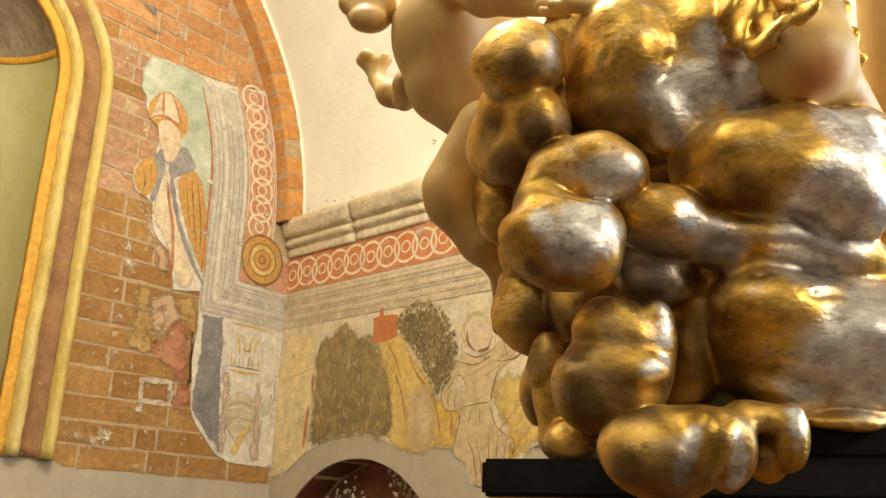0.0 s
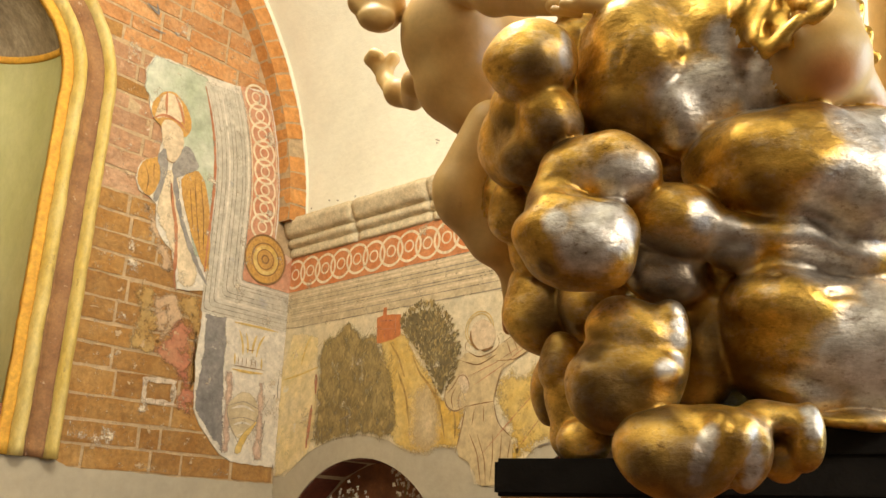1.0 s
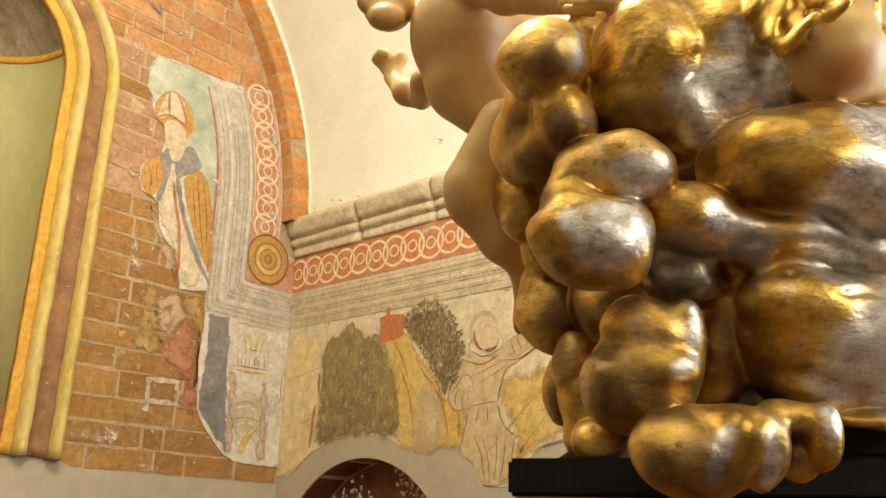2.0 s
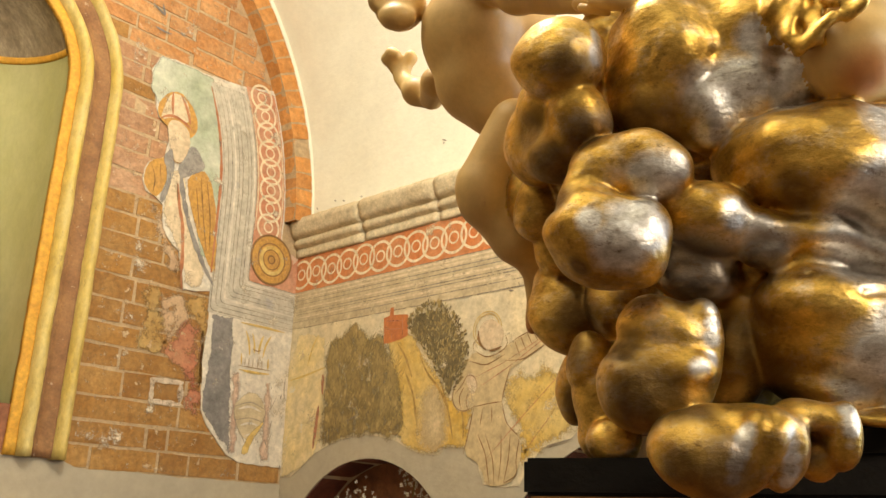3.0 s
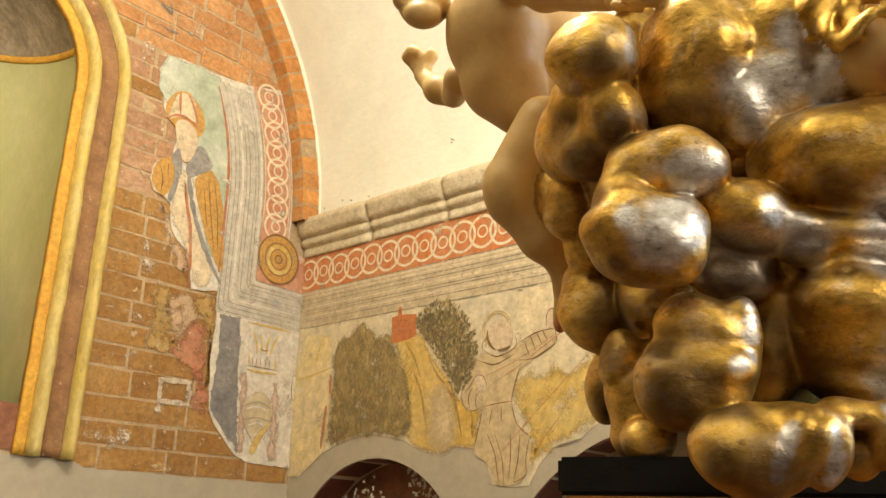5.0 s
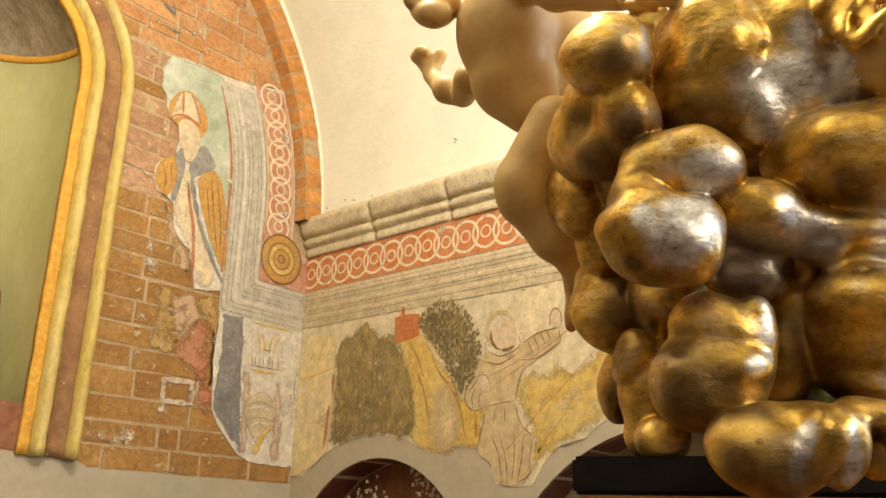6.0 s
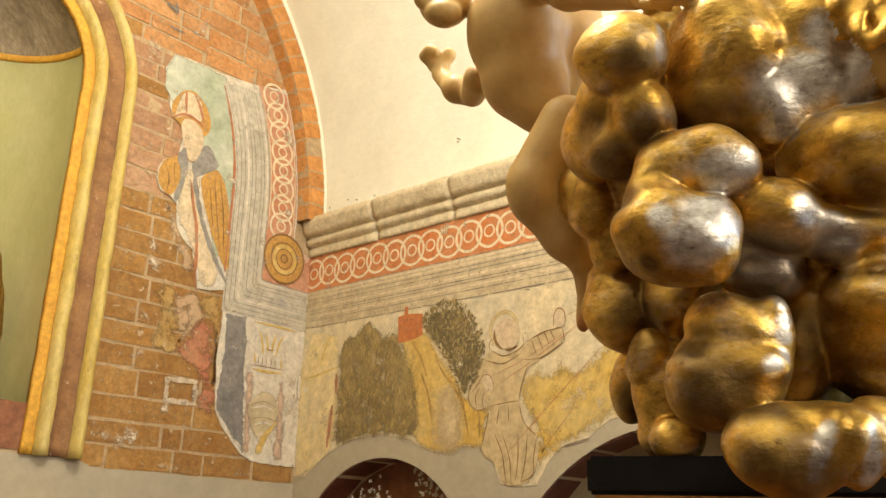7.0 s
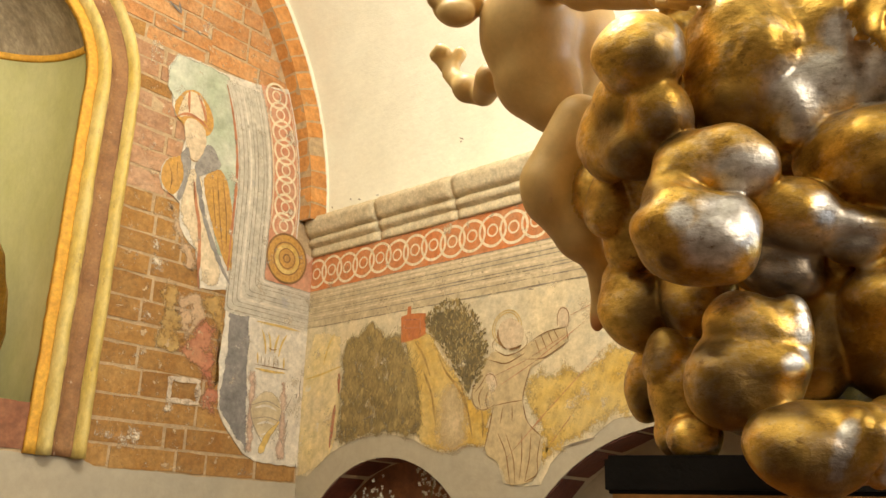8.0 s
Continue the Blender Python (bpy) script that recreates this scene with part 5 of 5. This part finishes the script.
groove((31, -62, 65), (21, -64, 16), 5)
groove((43, -73, 57), (44, -51, 18), 5)


# carved waviness of the cloud surfaces
gx, gy, gz = [LOW[k] + STEP * np.arange(SHAPE[k], dtype=np.float32) for k in range(3)]
gx, gy, gz = gx[:, None, None], gy[None, :, None], gz[None, None, :]
field[CLOUD] += 0.0036 * np.sin(38 * gx + 22 * gz + 2.2 * np.sin(27 * gy)) * np.sin(34 * gz - 24 * gy + 1.7 * np.sin(23 * gx))
field[CLOUD] += 0.0013 * np.sin(75 * gx - 48 * gz + 2 * np.sin(50 * gy)) * np.sin(66 * gz + 40 * gx)
field[CLOUD] += 0.0009 * np.sin(140 * gx + 90 * gy) * np.sin(120 * gz + 70 * gx)
field[CLOTH] += 0.0022 * np.sin(330 * gx - 150 * gz + 60 * gy)
field[CLOUD] = np.maximum(field[CLOUD], 0.006 - gz)
solid = np.minimum(np.minimum(field[0], field[1]), field[2])
for k in range(3):
    for end in (0, -1):
        edge = [slice(None)] * 3
        edge[k] = end
        solid[tuple(edge)] = np.maximum(solid[tuple(edge)], 0.001)


def skin(f):
    """Surface of a field: one vertex in every grid cell that the surface crosses, a quad round every crossed edge."""
    s = f < 0
    n = np.array(f.shape) - 1
    count = np.zeros(n, np.int8)
    total = np.zeros((*n, 3), np.float32)
    lo, hi = slice(None, -1), slice(1, None)
    for axis in range(3):
        other = [k for k in range(3) if k != axis]
        for p in (0, 1):
            for q in (0, 1):
                ia, ib = [None] * 3, [None] * 3
                ia[axis], ib[axis] = lo, hi
                ia[other[0]] = ib[other[0]] = (lo, hi)[p]
                ia[other[1]] = ib[other[1]] = (lo, hi)[q]
                a, b = f[tuple(ia)], f[tuple(ib)]
                cross = (a < 0) != (b < 0)
                t = np.where(cross, a / np.where(cross, a - b, 1), 0)
                count += cross
                total[..., axis] += t
                total[..., other[0]] += cross * p
                total[..., other[1]] += cross * q
    used = count > 0
    index = np.full(n, -1, np.int64)
    index[used] = np.arange(used.sum())
    cells = np.argwhere(used)
    verts = LOW + STEP * (cells + total[used] / count[used][:, None])
    quads = []
    for axis in range(3):
        other = [k for k in range(3) if k != axis]
        ia, ib = [slice(1, -1)] * 3, [slice(1, -1)] * 3
        ia[axis], ib[axis] = lo, hi
        cross = s[tuple(ia)] != s[tuple(ib)]
        at = np.argwhere(cross)
        at[:, other[0]] += 1
        at[:, other[1]] += 1
        corner = []
        for p, q in ((0, 0), (1, 0), (1, 1), (0, 1)):
            c = at.copy()
            c[:, other[0]] -= p
            c[:, other[1]] -= q
            corner.append(index[c[:, 0], c[:, 1], c[:, 2]])
        quad = np.stack(corner, 1)
        inside = s[tuple(ia)][cross]
        if axis == 1:
            inside = ~inside
        quad[~inside] = quad[~inside][:, ::-1]
        quads.append(quad)
    return verts, np.concatenate(quads), cells


verts, quads, cells = skin(solid)
me = bpy.data.meshes.new("statue")
me.from_pydata(verts.tolist(), [], quads.tolist())
groups = np.stack([f[cells[:, 0], cells[:, 1], cells[:, 2]] for f in field], 1).argmin(1)
me.polygons.foreach_set("material_index", groups[quads[:, 0]].astype(np.int32))
me.polygons.foreach_set("use_smooth", np.ones(len(quads), bool))

# silver leaf where gold glaze is missing plus painted window sheen, tarnished leaf plus painted recess shade, rouged
# flesh
patches = {name: np.zeros(len(verts), np.float32) for name in ("silver_and_sheen", "tarnish_and_shade", "rouge")}


def spot(name, u, v, w, r):
    d = np.linalg.norm(verts - np.array((u, v, w)) / 1000, axis=1) / (r / 1000)
    np.maximum(patches[name], np.clip(1.5 - 0.9 * d, 0, 1), out=patches[name])


# bare silver leaf, and cool window reflections put into the colour
def silver_sheen(u, v, w, r):
    spot("silver_and_sheen", u, v, w, r)


# tarnished leaf, and the shade of gaps between clouds darkened into the colour
def patina(u, v, w, r):
    spot("tarnish_and_shade", u, v, w, r)


def blush(u, v, w, r):
    spot("rouge", u, v, w, r)


silver_sheen(30, -44, 317, 20)
silver_sheen(28, -30, 291, 11)
silver_sheen(49, -49, 324, 20)
silver_sheen(74, -53, 343, 18)
silver_sheen(87, -49, 321, 16)
silver_sheen(89, -60, 335, 11)
silver_sheen(60, -58, 360, 13)
silver_sheen(-62, -45, 348, 7)
silver_sheen(-62, -46, 363, 6)
silver_sheen(-23, -50, 240, 15)
silver_sheen(-8, -54, 248, 9)
silver_sheen(-43, -65, 197, 18)
silver_sheen(-55, -60, 181, 16)
silver_sheen(-34, -63, 212, 11)
silver_sheen(-76, -61, 200, 8)
silver_sheen(-24, -62, 199, 10)
silver_sheen(38, -47, 213, 11)
silver_sheen(56, -44, 206, 9)
silver_sheen(18, -11, 186, 26)
silver_sheen(62, -35, 193, 15)
silver_sheen(136, -75, 221, 25)
silver_sheen(145, -85, 239, 18)
silver_sheen(147, -63, 200, 21)
silver_sheen(125, -49, 217, 17)
silver_sheen(159, -76, 280, 25)
silver_sheen(131, -49, 191, 25)
silver_sheen(157, -86, 222, 16)
silver_sheen(148, -50, 127, 18)
silver_sheen(136, -45, 107, 22)
silver_sheen(161, -42, 100, 24)
silver_sheen(120, -30, 93, 16)
silver_sheen(164, -49, 153, 16)
silver_sheen(166, -55, 126, 20)
silver_sheen(20, -30, 147, 5)
silver_sheen(19, -28, 134, 5)
silver_sheen(17, -27, 122, 5)
silver_sheen(15, -28, 107, 5)
silver_sheen(5, -34, 99, 6)
silver_sheen(23, -73, 50, 5)
silver_sheen(20, -72, 43, 5)
silver_sheen(17, -73, 36, 5)
silver_sheen(14, -72, 28, 5)
silver_sheen(13, -68, 20, 4)
silver_sheen(49, -71, 50, 5)
silver_sheen(52, -68, 43, 5)
silver_sheen(52, -68, 34, 5)
silver_sheen(53, -66, 26, 5)
silver_sheen(51, -61, 19, 4)
silver_sheen(93, -67, 66, 5)
silver_sheen(94, -69, 59, 5)
silver_sheen(93, -70, 52, 4)
silver_sheen(93, -67, 44, 3)
patina(-10, -18, 298, 23)
patina(-28, -13, 305, 19)
patina(-95, 10, 273, 24)
patina(-87, -48, 336, 15)
patina(-109, 21, 309, 19)
patina(-71, -23, 284, 18)
patina(13, -12, 176, 26)
patina(60, -33, 189, 15)
patina(-57, 104, 171, 25)
patina(-72, 82, 135, 19)
patina(-59, 155, 97, 19)
patina(-39, -18, 69, 19)
patina(-8, -49, 66, 16)
patina(5, -67, 19, 22)
patina(81, -56, 227, 17)
patina(44, 13, 133, 27)
patina(76, -45, 42, 10)
patina(-82, -39, 170, 8)
patina(-94, -31, 222, 17)
patina(-32, -27, 80, 25)
patina(-12, -29, 81, 16)
patina(-16, -61, 26, 19)
patina(8, -69, 23, 19)
patina(-45, -14, 116, 15)
patina(78, 5, 89, 22)
blush(129, -87, 311, 18)
blush(-93, 207, 181, 10)
blush(-267, 206, 552, 9)
blush(181, -41, 301, 13)

for name, values in patches.items():
    me.attributes.new(name, "FLOAT", "POINT").data.foreach_set("value", values)


def leaf_metal(name, cloth=False):
    m = bpy.data.materials.new(name)
    m.use_nodes = True
    n, li = m.node_tree.nodes, m.node_tree.links
    p = n["Principled BSDF"]
    co = n.new("ShaderNodeTexCoord")
    streak = n.new("ShaderNodeMapping")
    streak.inputs["Scale"].default_value = (0.85, 0.85, 1.3)
    li.new(co.outputs["Object"], streak.inputs["Vector"])

    def tex(sc, detail, ro):
        t = n.new("ShaderNodeTexNoise")
        t.inputs["Scale"].default_value, t.inputs["Detail"].default_value, t.inputs["Roughness"].default_value = sc, detail, ro
        li.new(streak.outputs[0], t.inputs["Vector"])
        return t.outputs[0]

    def ramp(src, lo, hi, c0=(0, 0, 0), c1=(1, 1, 1)):
        r = n.new("ShaderNodeValToRGB")
        r.color_ramp.elements[0].position, r.color_ramp.elements[1].position = lo, hi
        r.color_ramp.elements[0].color, r.color_ramp.elements[1].color = (*c0, 1), (*c1, 1)
        li.new(src, r.inputs[0])
        return r.outputs[0]

    def mix(fac, c1, c2):
        x = n.new("ShaderNodeMix")
        x.data_type = "RGBA"
        for sock, val in ((x.inputs[0], fac), (x.inputs[6], c1), (x.inputs[7], c2)):
            if isinstance(val, tuple):
                sock.default_value = (*val, 1)
            else:
                li.new(val, sock)
        return x.outputs[2]

    def maths(op, a, b):
        x = n.new("ShaderNodeMath")
        x.operation = op
        for sock, val in zip(x.inputs, (a, b)):
            if isinstance(val, float):
                sock.default_value = val
            else:
                li.new(val, sock)
        return x.outputs[0]

    broad, fine = tex(16, 6, 0.6), tex(110, 6, 0.7)
    gold = mix(ramp(broad, 0.35, 0.65), (0.82, 0.54, 0.135), (0.60, 0.36, 0.07))
    if not cloth:
        at = n.new("ShaderNodeAttribute")
        at.attribute_name = "silver_and_sheen"
        edge = maths("ADD", at.outputs["Fac"], maths("MULTIPLY", maths("SUBTRACT", tex(30, 8, 0.72), 0.5), 1.5))
        gold = mix(maths("MULTIPLY", ramp(edge, 0.0, 0.64), 0.92), gold, mix(ramp(tex(40, 5, 0.6), 0.35, 0.6), (0.66, 0.65, 0.65), (0.92, 0.93, 0.96)))
        old = n.new("ShaderNodeAttribute")
        old.attribute_name = "tarnish_and_shade"
        edge = maths("ADD", old.outputs["Fac"], maths("MULTIPLY", maths("SUBTRACT", tex(26, 8, 0.7), 0.5), 1.6))
        gold = mix(maths("MULTIPLY", ramp(edge, 0.2, 0.95), 0.8), gold, (0.12, 0.075, 0.035))
        gold = mix(ramp(tex(70, 8, 0.75), 0.60, 0.72), gold, (0.20, 0.11, 0.045))
    gold = mix(maths("MULTIPLY", ramp(tex(9, 7, 0.65), 0.48, 0.70), 0.50), gold, (0.14, 0.085, 0.03))
    worn = n.new("ShaderNodeMix")
    worn.data_type, worn.blend_type = "RGBA", "MULTIPLY"
    worn.inputs[0].default_value = 1.0
    li.new(mix(ramp(fine, 0.22, 0.44), (0.22, 0.12, 0.04), gold), worn.inputs[6])
    li.new(ramp(tex(52, 8, 0.74), 0.34, 0.66, (0.58, 0.55, 0.50), (1.25, 1.25, 1.25)), worn.inputs[7])
    li.new(worn.outputs[2], p.inputs["Base Color"])
    p.inputs["Metallic"].default_value = 0.9
    rr = n.new("ShaderNodeMapRange")
    rr.inputs["To Min"].default_value, rr.inputs["To Max"].default_value = 0.22, 0.62
    li.new(tex(38, 7, 0.72), rr.inputs[0])
    li.new(rr.outputs[0], p.inputs["Roughness"])
    b = n.new("ShaderNodeBump")
    b.inputs["Strength"].default_value, b.inputs["Distance"].default_value = 0.45, 0.005
    li.new(tex(30, 8, 0.6), b.inputs["Height"])
    b2 = n.new("ShaderNodeBump")
    b2.inputs["Strength"].default_value, b2.inputs["Distance"].default_value = 0.16, 0.0015
    li.new(tex(120, 5, 0.6), b2.inputs["Height"])
    li.new(b.outputs[0], b2.inputs["Normal"])
    li.new(b2.outputs[0], p.inputs["Normal"])
    return m


PAINTED_WOOD = make_mat("flesh_painted_wood", (0.62, 0.39, 0.13), (0.68, 0.46, 0.18), 14, 120, 0.46, 0.04, dark=0.08, mottle=0.10, spots=(0.50, 0.26, 0.13), spot_at=0.68, spot_scale=11)
wood = PAINTED_WOOD.node_tree
tone = wood.nodes["Principled BSDF"].inputs["Base Color"].links[0].from_socket
rouge = wood.nodes.new("ShaderNodeAttribute")
rouge.attribute_name = "rouge"
tint = wood.nodes.new("ShaderNodeMix")
tint.data_type, tint.blend_type = "RGBA", "MULTIPLY"
tint.inputs[7].default_value = (0.90, 0.58, 0.50, 1)
wood.links.new(rouge.outputs["Fac"], tint.inputs[0])
wood.links.new(tone, tint.inputs[6])
wood.links.new(tint.outputs[2], wood.nodes["Principled BSDF"].inputs["Base Color"])
for m in (leaf_metal("gilded_silver_leaf"), PAINTED_WOOD, leaf_metal("gold_cloth", True)):
    me.materials.append(m)
statue = new("statue", me)
statue.matrix_world = pose(-1.5, -2.28, 1.6, 0, 0, -math.degrees(0.8595))
tagged(statue, "carved gilded and silvered clouds with flesh-coloured putti on black plinth", "statue")

plinth = thing("plinth", "black lacquered slab on a gilded wooden pedestal", "plinth")
turned = Matrix.Translation((-1.514, -2.145, 0)) @ Matrix.Rotation(math.atan2(-0.927, 0.374), 4, "Z")
for nm, s0, s1, d0, d1, z0, z1, rr, mt, text in (("slab", 0.0, 0.56, 0.0, 0.42, 1.6125, 1.6425, 0.003, BLACK, "black lacquered slab"), ("step", 0.16, 0.52, 0.006, 0.38, 1.643, 1.680, 0.003, BLACK, "black lacquered step"), ("pedestal", 0.0, 0.57, -0.004, 0.43, 0.0, 1.612, 0.006, GILT_WOOD, "orange-brown gilded wood")):
    bm = bmesh.new()
    soft_box(bm, s0, s1, d0, d1, z0, z1, rr)
    bm.transform(turned)
    part(nm, bm, mt, plinth, text)
